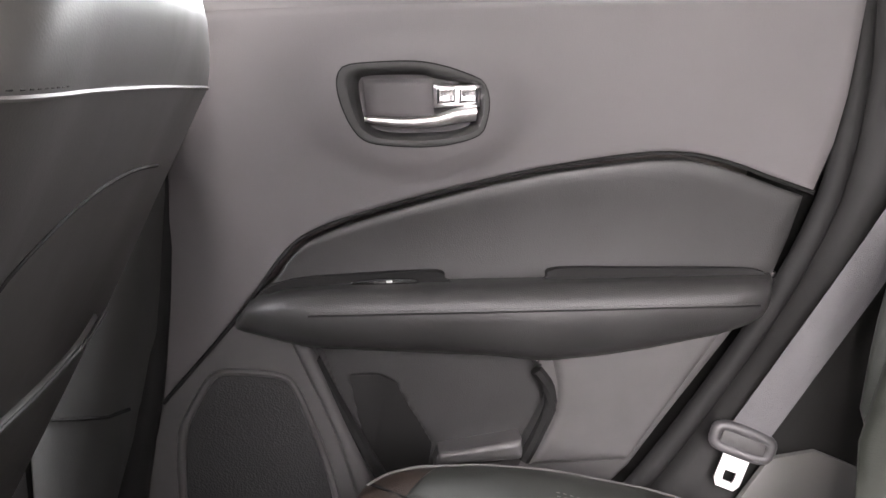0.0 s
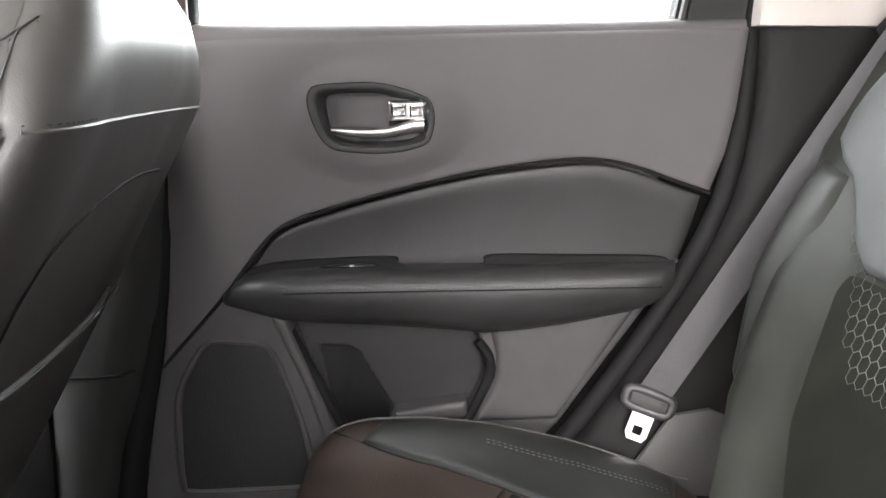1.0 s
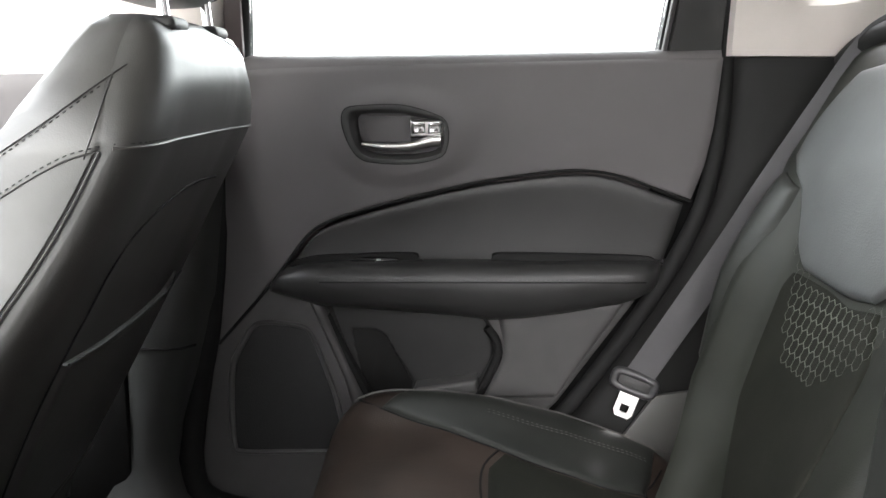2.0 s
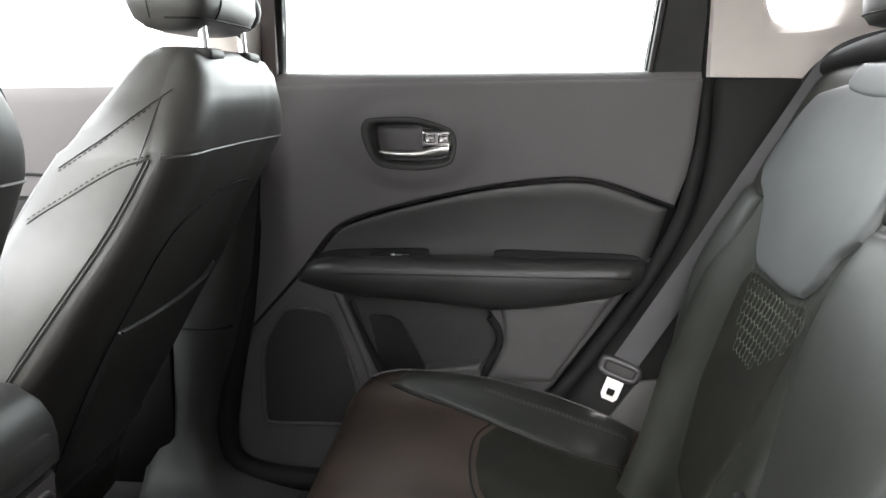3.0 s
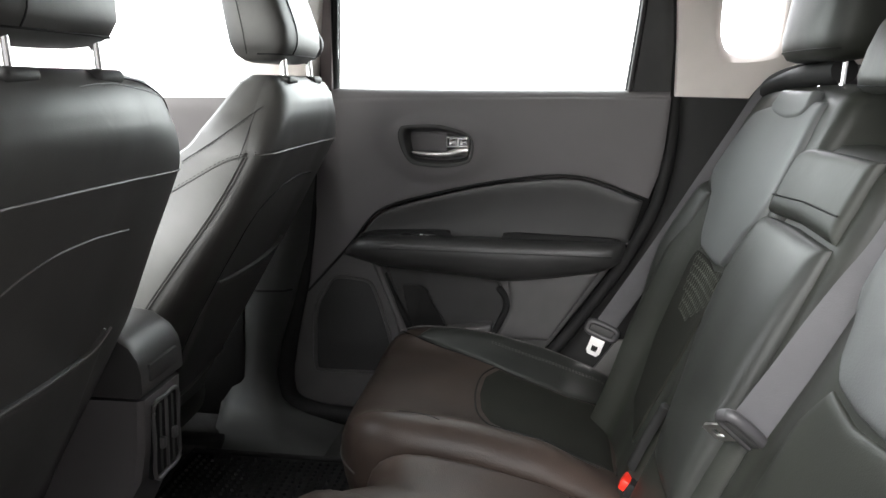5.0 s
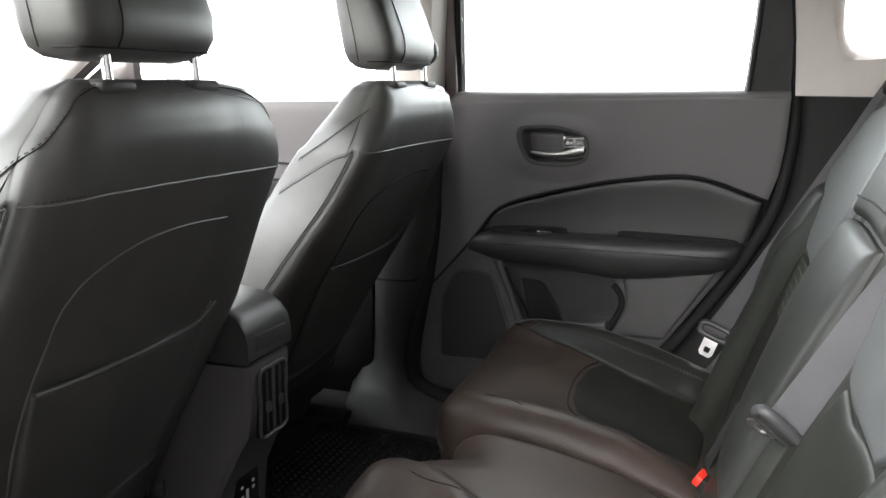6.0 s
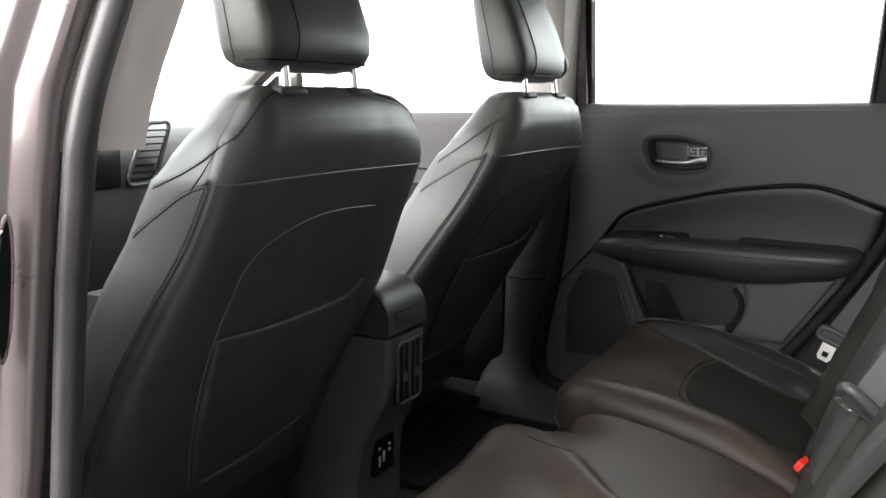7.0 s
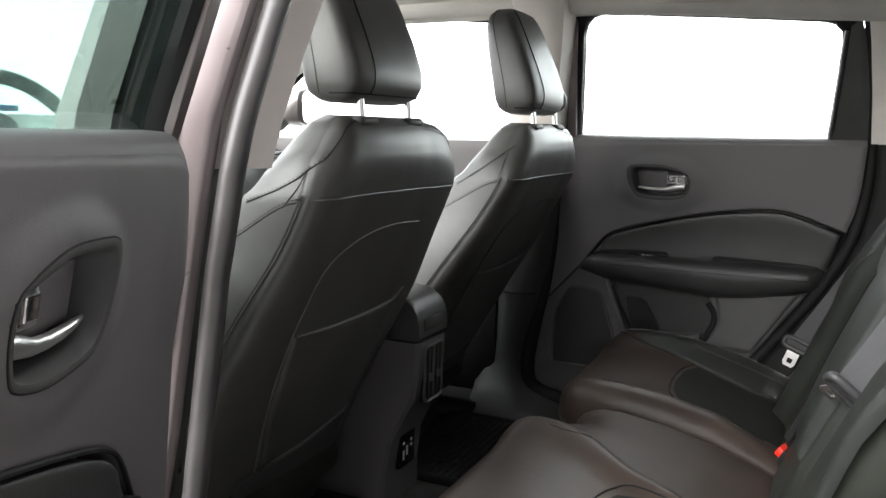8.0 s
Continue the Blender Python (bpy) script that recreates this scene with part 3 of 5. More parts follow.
    part("lower_insert", patch([(0.325, 0.555), (0.455, 0.557)], [(0.348, 0.715), (0.568, 0.735)], [(0.325, 0.555), (0.350, 0.60), (0.361, 0.635), (0.360, 0.665), (0.348, 0.715)], [(0.455, 0.557), (0.568, 0.735)], on_door, 0.012, 0.012, 0.012), GREY, door, "grey plastic lower insert")
    part("pocket_frame", patch([(0.112, 0.500), (0.142, 0.50)], [(0.030, 0.735), (0.058, 0.725)], [(0.112, 0.500), (0.085, 0.60), (0.030, 0.735)], [(0.142, 0.50), (0.098, 0.62), (0.058, 0.725)], on_door, 0.014, 0.010, 0.03), GREY, door)
    part("pocket_lip", patch([(0.205, 0.556), (0.322, 0.562)], [(0.212, 0.574), (0.318, 0.590)], [(0.205, 0.556), (0.212, 0.574)], [(0.322, 0.562), (0.318, 0.590)], on_door, 0.008, 0.009, 0.04), GREY, door)
    # armrest
    rings = []
    for x in [-0.030, -0.024, -0.012, 0.005, 0.03, 0.06, 0.1, 0.16, 0.22, 0.28, 0.34, 0.40, 0.46, 0.51, 0.55, 0.58, 0.600, 0.612, 0.617]:
        f = min(1, max(0.03, (x + 0.033) / 0.07)) ** 0.5 * min(1, max(0.12, (0.620 - x) / 0.03)) ** 0.5
        zt = float(np.interp(x, (-0.03, -0.012, 0.02, 0.1, 0.61), (0.758, 0.782, 0.798, 0.803, 0.806)))
        zb = float(np.interp(x, (-0.03, 0.0, 0.06, 0.2, 0.28, 0.35, 0.45, 0.56, 0.617), (0.746, 0.742, 0.728, 0.718, 0.712, 0.703, 0.715, 0.735, 0.76)))
        h = 0.066 * f
        ring = []
        for a, b in ((-0.12, 1.0), (0.25, 1.0), (0.55, 0.995), (0.80, 0.955), (0.94, 0.87), (1.0, 0.74), (1.0, 0.58), (0.96, 0.42), (0.88, 0.26), (0.74, 0.12), (0.5, 0.02), (0.2, 0.0), (-0.12, 0.0)):
            z = zb + (zt - zb) * b
            ring.append((x, door_y(x, 0.77) + 0.004 - h * a, z))
        rings.append(ring)
    arm = part("armrest", loft(rings), SOFT, door, "black stitched leather armrest")
    seam = [(x, door_y(x, 0.77) + 0.004 - 0.0655, 0.776 + 0.004 * (x - 0.1)) for x in np.linspace(0.06, 0.585, 40)]
    part("seam", tube(seam, 0.0014, 6), BLACK, arm)
    part("stitching", stitches(seam, (0, -0.0006, 0.004), r=0.0005), PIPE, arm, "grey twin stitching")
    part("armrest_trim", prism(curve([(0.022, 0.790), (0.036, 0.808), (0.12, 0.814), (0.210, 0.816), (0.222, 0.804), (0.28, 0.802), (0.336, 0.803), (0.350, 0.817), (0.46, 0.816), (0.585, 0.813), (0.610, 0.804), (0.610, 0.79), (0.3, 0.786)], 80, True), on_door, -0.005, 0.016, 0.002), BLACK, door, "black armrest top strip")
    sw = part("window_switch", prism(curve([(0.108, 0.8055), (0.14, 0.809), (0.182, 0.808), (0.180, 0.802), (0.12, 0.800)], 40, True), on_door, 0.0, 0.021, 0.002), GLOSS, door, "black window switch")
    part("switch_mark", box(0.149, 0.156, 0.783, 0.7845, 0.8045, 0.8075, 0.0005), WHITE, sw)
    part("switch_edge", tube([(0.112, 0.785, 0.8005), (0.125, 0.783, 0.7995), (0.181, 0.783, 0.8015)], 0.0009, 6), SATIN, sw)
    # handle
    hb = curve(BEZEL, 60, True)
    hr = curve(RECESS, 60, True)
    hr = resample(hr + hr[:1], len(hb) + 1)[:-1]
    hb = resample(hb + hb[:1], len(hb) + 1)[:-1]
    rows = []
    for w, d in ((0, -0.036), (0, 0.0095), (0.06, 0.0115), (0.3, 0.0120), (0.5, 0.0110), (0.72, 0.004), (0.86, -0.006), (1, -0.018), (1, -0.044)):
        rows.append([on_door(*hb[i].lerp(hr[i], w), d) for i in range(len(hb))])
    g, _ = grid_bm(rows, True)
    handle = part("door_handle", g, DARK, door, "door release with chrome lever and lock")
    part("edge_gap", tube([on_door(x, z, 0.0098) for x, z in hb], 0.0011, 6, True), BLACK, handle)
    part("handle_cup", prism(hr, on_door, -0.054, -0.043), BLACK, handle)
    part("handle_plate", patch([(0.130, 0.994), (0.207, 0.992)], [(0.126, 1.039), (0.205, 1.039)], [(0.130, 0.994), (0.126, 1.039)], [(0.207, 0.992), (0.205, 1.039)], lambda x, z, h: on_door(x, z, h - 0.014), 0.003, 0.006, 0.022, nu=12, nv=12), HARD, handle)
    lever = []
    for x, z, r in ((0.127, 0.9945, 0.0026), (0.14, 0.9925, 0.0045), (0.16, 0.9905, 0.0056), (0.185, 0.990, 0.0062), (0.208, 0.992, 0.0070), (0.225, 0.9965, 0.0085), (0.240, 1.000, 0.0095), (0.254, 1.001, 0.0095)):
        lever.append([on_door(x, z + r * math.sin(a), -0.004 + 0.8 * r * math.cos(a)) for a in np.linspace(0, math.tau, 13)[:-1]])
    part("lever", loft(lever), SATIN, handle, "satin silver lever")
    part("lock_frame", patch([(0.206, 1.007), (0.258, 1.008)], [(0.206, 1.033), (0.257, 1.034)], [(0.206, 1.007), (0.206, 1.033)], [(0.258, 1.008), (0.257, 1.034)], lambda x, z, h: on_door(x, z, h - 0.003), 0.003, 0.002, 0.02, nu=12, nv=12), SATIN, handle, "satin silver lock surround")
    for x0 in (0.209, 0.2335):
        x1 = x0 + 0.0215
        part("lock_button", patch([(x0, 1.011), (x1, 1.012)], [(x0, 1.030), (x1, 1.031)], [(x0, 1.011), (x0, 1.030)], [(x1, 1.012), (x1, 1.031)], lambda x, z, h: on_door(x, z, h - 0.001), 0.003, 0.004, 0.004, bulge=-0.0015, nu=14, nv=14), CHROME, handle, "chrome lock rocker")
    # speaker
    gr = curve(GRILLE, 75, True)
    spk = part("speaker_grille", prism(gr, on_door, -0.006, 0.0045, 0.001), MESH, door, "black perforated speaker grille")
    part("speaker_rim", tube([on_door(x, z, 0.005) for x, z in gr], 0.0060, 10, True, flat=0.75), GREY, spk)
    # window
    pane = [(-0.050, 1.12), (0.27, 1.128), (0.596, 1.14), (0.607, 1.28), (0.614, 1.395), (0.604, 1.414), (0.580, 1.424), (0.30, 1.440), (0.02, 1.452), (-0.010, 1.444), (-0.024, 1.415), (-0.035, 1.28)]

    def on_glass(x, z, h):
        return (x, side_y(z) + 0.035 - h, z)
    pn = resample(pane + pane[:1], 73)[:-1]
    ob = part("window_pane", prism(pn, on_glass, -0.002, 0.002), GLASS if not flip else TINT, door, "clear window glass")
    ob.visible_shadow = False
    outer = [(-0.085, 1.10), (0.27, 1.10), (0.69, 1.11), (0.684, 1.28), (0.660, 1.405), (0.648, 1.440), (0.60, 1.458), (0.30, 1.473), (0.0, 1.486), (-0.042, 1.478), (-0.060, 1.44), (-0.075, 1.28)]
    po = resample(outer + outer[:1], 73)[:-1]
    k = min(range(72), key=lambda i: (po[i] - pn[0]).length)
    po = po[k:] + po[:k]
    rows = []
    for w, d in ((0, -0.03), (0, 0.012), (0.1, 0.018), (0.8, 0.020), (1, 0.012), (1, -0.02)):
        rows.append([on_glass(*po[i].lerp(pn[i], w), d) for i in range(72)])
    g, _ = grid_bm(rows, True)
    fr = part("window_frame", g, BLACK, door, "black window frame")
    part("frame_strip", prism([(-0.056, 1.105), (-0.084, 1.10), (-0.0745, 1.28), (-0.0595, 1.44), (-0.036, 1.44), (-0.047, 1.28)], on_glass, 0.010, 0.0235, 0.003), PAINT, fr, "brown-grey painted frame edge")
    part("frame_seal", tube([on_glass(-0.087, 1.10, 0.012), on_glass(-0.077, 1.28, 0.012), on_glass(-0.062, 1.44, 0.012)], 0.006, 8), BLACK, fr)
    part("quarter_panel", prism([(0.608, 1.13), (0.692, 1.128), (0.684, 1.28), (0.662, 1.40), (0.648, 1.425), (0.630, 1.41), (0.622, 1.28)], on_glass, 0.005, 0.024, 0.003), DARK, fr, "dark fixed rear window corner")
    part("window_channel", tube([on_glass(0.603, 1.14, 0.021), on_glass(0.614, 1.28, 0.021), on_glass(0.621, 1.40, 0.021)], 0.005, 6), SEAL, fr)
    part("glass_label", prism([(0.0, 1.15), (0.012, 1.15), (0.012, 1.163), (0.0, 1.163)], on_glass, 0.0025, 0.003), LABEL, ob)
    part("glass_label", prism([(0.022, 1.156), (0.045, 1.156), (0.045, 1.160), (0.022, 1.160)], on_glass, 0.0025, 0.003), LABEL, ob)
    # metal shell outside the lining
    shell = [(-0.120, 0.36), (-0.05, 0.31), (0.26, 0.29), (0.40, 0.38), (0.53, 0.53), (0.63, 0.70), (0.68, 0.80), (0.71, 0.90), (0.73, 1.0), (0.73, 1.11), (-0.078, 1.105), (-0.1, 0.95), (-0.130, 0.66), (-0.150, 0.53), (-0.152, 0.45)]
    part("door_shell", prism(shell, lambda x, z, h: (x, 0.886 + h, z), 0.0, 0.04, 0.012), PAINT, door, "brown-grey painted door metal")
    rim = [(0.20, 0.33), (0.40, 0.39), (0.53, 0.545), (0.63, 0.71), (0.685, 0.81), (0.715, 0.91), (0.732, 1.0), (0.732, 1.115)]
    part("edge_rubber", prism(rim + [(x - 0.10, z + 0.01) for x, z in rim[::-1]], lambda x, z, h: (x, 0.862 + h, z), 0.0, 0.018), BLACK, door, "black rubber along the door edge")
    rim = [(-0.088, 1.10), (-0.115, 0.95), (-0.145, 0.66), (-0.182, 0.53), (-0.195, 0.45), (-0.19, 0.39), (-0.14, 0.348), (-0.05, 0.338), (0.2, 0.338)]
    part("edge_rubber", prism(rim + [(x + 0.07, min(z + 0.05, 1.095)) for x, z in rim[::-1]], lambda x, z, h: (x, 0.862 + h, z), 0.0, 0.018), BLACK, door)
    part("inner_metal", prism([(-0.09, 1.02), (0.66, 1.02), (0.66, 1.10), (-0.075, 1.10)], lambda x, z, h: (x, 0.845 + h, z), 0, 0.04), PAINT, door)
    rows = []
    for w, d in ((0.0, -0.035), (0.55, -0.035), (0.55, -0.07), (0.0, -0.07), (0, -0.035)):
        rows.append([on_glass(*po[i].lerp(pn[i], w), d) for i in range(72)])
    g, _ = grid_bm(rows, True)
    part("frame_metal", g, PAINT, door, "brown-grey painted window frame metal")
    settle(door, (HINGE[0], HINGE[1], 0.36), flip, turn)
    if flip:
        door.location += Vector((0.009, -0.043, 0))
    return door


HINGE = (-0.14, 0.95)
rear_door(False, 0, "closed rear door with dark armrest, pocket and speaker")
rear_door(True, -LEFT_OPEN, "opened rear door lined in dark grey plastic")


# ---- front doors, seen past the seats ----
def front_door(flip):
    door = thing("front_door", "closed front door with grey lining and window", "car door", "front doors")
    part("upper_panel", patch([(-1.25, 0.86), (-0.28, 0.88)], [(-1.25, 1.085), (-0.26, 1.108)], [(-1.25, 0.86), (-1.25, 1.085)], [(-0.28, 0.88), (-0.26, 1.108)], on_door, 0.004, 0.02, 0.05, nu=30, nv=16), HARD, door)
    part("lower_panel", patch([(-1.25, 0.36), (-0.42, 0.36)], [(-1.25, 0.855), (-0.28, 0.875)], [(-1.25, 0.36), (-1.25, 0.855)], [(-0.42, 0.36), (-0.28, 0.875)], on_door, 0.02, 0.03, 0.05, nu=30, nv=16), DARK, door)
    part("seam_groove", tube([on_door(x, z, 0.006) for x, z in ((-1.25, 0.90), (-0.8, 0.955), (-0.5, 0.94), (-0.28, 0.88))], 0.003, 6), BLACK, door)
    part("armrest", box(-0.95, -0.40, 0.73, 0.80, 0.72, 0.80, 0.02, 3), SOFT, door)

    def on_glass(x, z, h):
        return (x, side_y(z) + 0.035 - h, z)
    pane = [(-1.28, 1.075), (-0.225, 1.10), (-0.185, 1.44), (-0.60, 1.458), (-0.76, 1.415), (-1.02, 1.245)]
    ob = part("window_pane", prism(pane, on_glass, -0.002, 0.002), GLASS, door, "clear window glass")
    ob.visible_shadow = False
    part("window_frame", tube([on_glass(x, z, 0.01) for x, z in ((-0.225, 1.09), (-0.20, 1.28), (-0.185, 1.44), (-0.60, 1.465), (-0.76, 1.425), (-1.02, 1.255), (-1.30, 1.08))], 0.014, 8), BLACK, door)
    part("mirror_sail", prism([(-1.28, 1.07), (-1.09, 1.075), (-1.055, 1.205)], on_glass, 0.003, 0.02, 0.003), DARK, door, "dark triangular mirror mount")
    house = []
    for x, k in ((-1.20, 0.3), (-1.18, 0.75), (-1.14, 0.95), (-1.085, 1.0), (-1.065, 0.98)):
        house.append([(x, 0.99 + 0.115 * k * math.copysign(abs(math.cos(a)) ** 0.5, math.cos(a)), 1.195 + 0.068 * k * math.copysign(abs(math.sin(a)) ** 0.5, math.sin(a))) for a in np.linspace(0, math.tau, 25)[:-1]])
    mh = part("side_mirror", loft(house), PAINT, door, "brown-grey side mirror housing")
    part("mirror_glass", prism([(0.99 + 0.103 * math.copysign(abs(math.cos(a)) ** 0.5, math.cos(a)), 1.195 + 0.058 * math.copysign(abs(math.sin(a)) ** 0.5, math.sin(a))) for a in np.linspace(0, math.tau, 25)[:-1]], lambda y, z, h: (-1.064 + h - 0.12 * (y - 0.99), y, z), 0, 0.003), MIRROR, mh, "silvered mirror glass")
    part("mirror_arm", tube([(-1.16, 0.80, 1.10), (-1.14, 0.88, 1.13), (-1.13, 0.92, 1.16)], 0.02, 8), DARK, mh)
    part("door_shell", prism([(-1.3, 0.36), (-0.32, 0.36), (-0.24, 0.6), (-0.24, 1.09), (-1.3, 1.08)], lambda x, z, h: (x, 0.835 + h, z), 0, 0.065, 0.012), PAINT, door, "brown-grey painted door metal")
    return settle(door, (-1.25, 0.90, 0.36), flip)


front_door(False)
front_door(True)


# ---- front seats ----
SZ = (0.47, 0.55, 0.65, 0.75, 0.82, 0.86, 0.90, 0.94, 0.98, 1.03, 1.038, 1.05, 1.065, 1.09, 1.125, 1.146, 1.158)
SW = (0.258, 0.268, 0.275, 0.270, 0.260, 0.254, 0.248, 0.244, 0.243, 0.244, 0.244, 0.243, 0.241, 0.234, 0.215, 0.184, 0.125)
SD = (0.080, 0.078, 0.076, 0.072, 0.067, 0.063, 0.059, 0.056, 0.053, 0.053, 0.054, 0.057, 0.061, 0.066, 0.058, 0.038, 0.014)
SB = (-0.211, -0.179, -0.139, -0.100, -0.072, -0.056, -0.040, -0.024, -0.008, 0.012, 0.0145, 0.018, 0.022, 0.027, 0.024, 0.012, -0.008)
SF = (-0.02, -0.018, -0.016, -0.014, -0.014, -0.014, -0.014, -0.014, -0.012, -0.008, -0.007, -0.006, -0.004, 0.0, 0.0, 0.0, 0.0)
SL = (0.06, 0.07, 0.08, 0.09, 0.10, 0.105, 0.11, 0.11, 0.11, 0.10, 0.09, 0.08, 0.07, 0.05, 0.03, 0.02, 0.01)
SN = (2.4, 2.5, 2.7, 2.9, 3.0, 3.0, 3.0, 2.95, 2.9, 2.8, 2.78, 2.7, 2.6, 2.4, 2.3, 2.4, 2.5)


def seat_dims(z):
    """Half width at the side seam, back, depth of the seam behind it, flare and length of the bolster, roundness."""
    return tuple(float(np.interp(z, SZ, a)) for a in (SW, SB, SD, SF, SL, SN))


def back_x(y, z):
    w, b, d, f, l, n = seat_dims(z)
    k = max(0.0, 1 - min(1.0, abs(y) / w) ** n) ** (1 / n)
    return b - d + d * k


def on_back(y, z, h):
    return (back_x(y, z) + h, y, z)


def seat_side(z, f):
    """A point on the side bolster; f runs from the seam at its rear (0) to its front edge (1)."""
    w, b, d, fl, l, n = seat_dims(z)
    return (b - d - l * f, w + fl * f + 0.004 * math.sin(math.pi * min(1, max(0, f))), z)


def seat_ring(z):
    w, b, d, fl, l, n = seat_dims(z)
    half = []
    for k in range(19):
        a = math.pi / 2 * k / 18
        y = w * math.sin(a) ** (2 / n)
        half.append((b - d + d * max(0.0, math.cos(a)) ** (2 / n), y))
    dent = 0.003 * min(1, max(0, (1.036 - z) / 0.006))
    half[-1] = (half[-1][0], w - dent)
    half.append((b - d - 0.003, w - 0.7 * dent))
    for f in (0.05, 0.1, 0.2, 0.35, 0.5, 0.65, 0.8, 0.9, 1.0):
        x, y, _ = seat_side(z, f)
        half.append((x, y))
    x, y, _ = seat_side(z, 1.0)
    half += [(x - 0.016, y - 0.006), (x - 0.024, y - 0.022), (x - 0.022, y - 0.045), (x - 0.004, y * 0.62), (x + 0.008, y * 0.35), (x + 0.012, 0.0)]
    return [(p, q, z) for p, q in half] + [(p, -q, z) for p, q in half[-2:0:-1]]


def front_seat(x0, y0, lean, broad, label):
    seat = thing("front_seat", label, "car seat", "front seats")
    levels = [0.47, 0.5, 0.55, 0.6, 0.65, 0.7, 0.75, 0.79, 0.82, 0.85, 0.88, 0.91, 0.94, 0.97, 0.99, 1.01, 1.022, 1.030, 1.034, 1.038, 1.044, 1.05, 1.057, 1.065, 1.077, 1.09, 1.10, 1.11, 1.125, 1.137, 1.146, 1.153, 1.158]
    back = part("backrest", loft([seat_ring(z) for z in levels]), LEATHER_B, seat, "black leather backrest with stitched seams")
    # seams and piping; the THREAD-coloured piping has its highlight put into the colour
    line = [on_back(y, 1.030 + 0.004 * math.cos(y * 6), 0.0004) for y in np.linspace(-0.243, 0.243, 50)]
    part("piping", tube(line, 0.0017, 6), THREAD, back, "piped seam lightened for its highlight")
    part("stitching", stitches(line[:9], (0.0006, 0, 0.004), r=0.0005), BLACK, back)
    for s in (-1, 1):
        def sideline(pts, n=40, lift=0.0):
            return [(x, s * (y + 0.0005), z + lift) for x, y, z in curve([seat_side(z, f) for z, f in pts], n)]
        down = [(z, 0.0) for z in (1.028, 1.0, 0.97, 0.93, 0.89, 0.85, 0.80, 0.74, 0.66, 0.58, 0.50)]
        part("piping", tube(sideline(down), 0.0009, 6), THREAD, back, "piped edge seam lightened for its highlight")
        part("seam", tube([(x - 0.0016, y - s * 0.0005, z) for x, y, z in sideline(down)], 0.0009, 6), BLACK, back)
        fwd = [(1.028, 0.0), (1.020, 0.25), (1.005, 0.46), (0.985, 0.66), (0.962, 0.90), (0.950, 1.0)]
        part("piping", tube(sideline(fwd, 30), 0.0010, 6), PIPE, back)
        part("stitching", stitches(sideline(fwd, 30, 0.0045), (0, s * 0.0004, 0), r=0.0006), BLACK, back)
        if lean and s < 0:
            continue
        rise = [(1.018, 0.26), (1.045, 0.16), (1.078, 0.02)]
        part("piping", tube(sideline(rise, 12), 0.0008, 6), BLACK, back)
        over = [on_back(s * y, z, 0.0008) for y, z in ((0.105, 1.150), (0.14, 1.146), (0.172, 1.138), (0.198, 1.124), (0.218, 1.105), (0.230, 1.090))]
        over += [(x, s * (y + 0.0012), z) for x, y, z in (seat_side(z, f) for z, f in ((1.074, 0.04), (1.06, 0.24), (1.04, 0.62), (1.02, 1.0)))]
        over = curve(over[2:] if lean else over, 40)
        part("seam", tube(over, 0.0008, 6), BLACK, back)
        if s < 0:
            part("stitching", stitches([(x, y, z + 0.003) for x, y, z in over], (0, s * 0.0004, 0), r=0.0006), BLACK, back)
    crown = [on_back(y, 1.143 - 0.028 * ((y - 0.06) / 0.17) ** 2, 0.0006) for y in np.linspace(0.0, 0.195, 30)]
    part("seam", tube(crown, 0.0006, 6), PIPE, back)
    # map pocket
    arc = [(-0.118, 0.539), (-0.140, 0.62), (-0.155, 0.71), (-0.160, 0.80), (-0.152, 0.86), (-0.142, 0.905), (-0.10, 0.94), (-0.033, 0.964), (0.05, 0.972), (0.138, 0.968)]
    part("piping", tube([on_back(y, z, 0.0005) for y, z in curve(arc, 60)], 0.0016, 6), BLACK if lean else THREAD, back)
    pocket = patch([(-0.112, 0.545), (0.0, 0.555), (0.15, 0.585)], curve([(-0.158, 0.803), (-0.08, 0.800), (0.0, 0.800), (0.08, 0.803), (0.136, 0.810), (0.160, 0.835)], 40), [(-0.112, 0.545), (-0.140, 0.64), (-0.158, 0.803)], [(0.15, 0.585), (0.165, 0.70), (0.160, 0.835)], on_back, 0.008, 0.010, 0.004, bulge=0.004)
    pk = part("map_pocket", pocket, LEATHER_B, back, "black map pocket with piped edge")
    part("piping", tube([on_back(y, z, 0.009) for y, z in curve([(-0.158, 0.803), (-0.08, 0.800), (0.0, 0.800), (0.08, 0.803), (0.136, 0.810), (0.160, 0.835)], 40)], 0.0020, 8), PIPE if lean else THREAD, pk)
    part("hem", tube([on_back(y, z, 0.006) for y, z in ((-0.112, 0.545), (0.0, 0.555), (0.15, 0.585))], 0.006, 8), LEATHER_B, pk)
    part("lower_flap", patch([(-0.17, 0.43), (0.17, 0.44)], [(-0.15, 0.53), (0.16, 0.565)], [(-0.17, 0.43), (-0.15, 0.53)], [(0.17, 0.44), (0.16, 0.565)], lambda y, z, h: (-0.192 + 0.38 * (z - 0.53) + h, y, z), 0.006, 0.01, 0.02, nu=14, nv=10), DARK, seat, "dark plastic seat base flap")
    # cushion, forward of the backrest
    rings = []
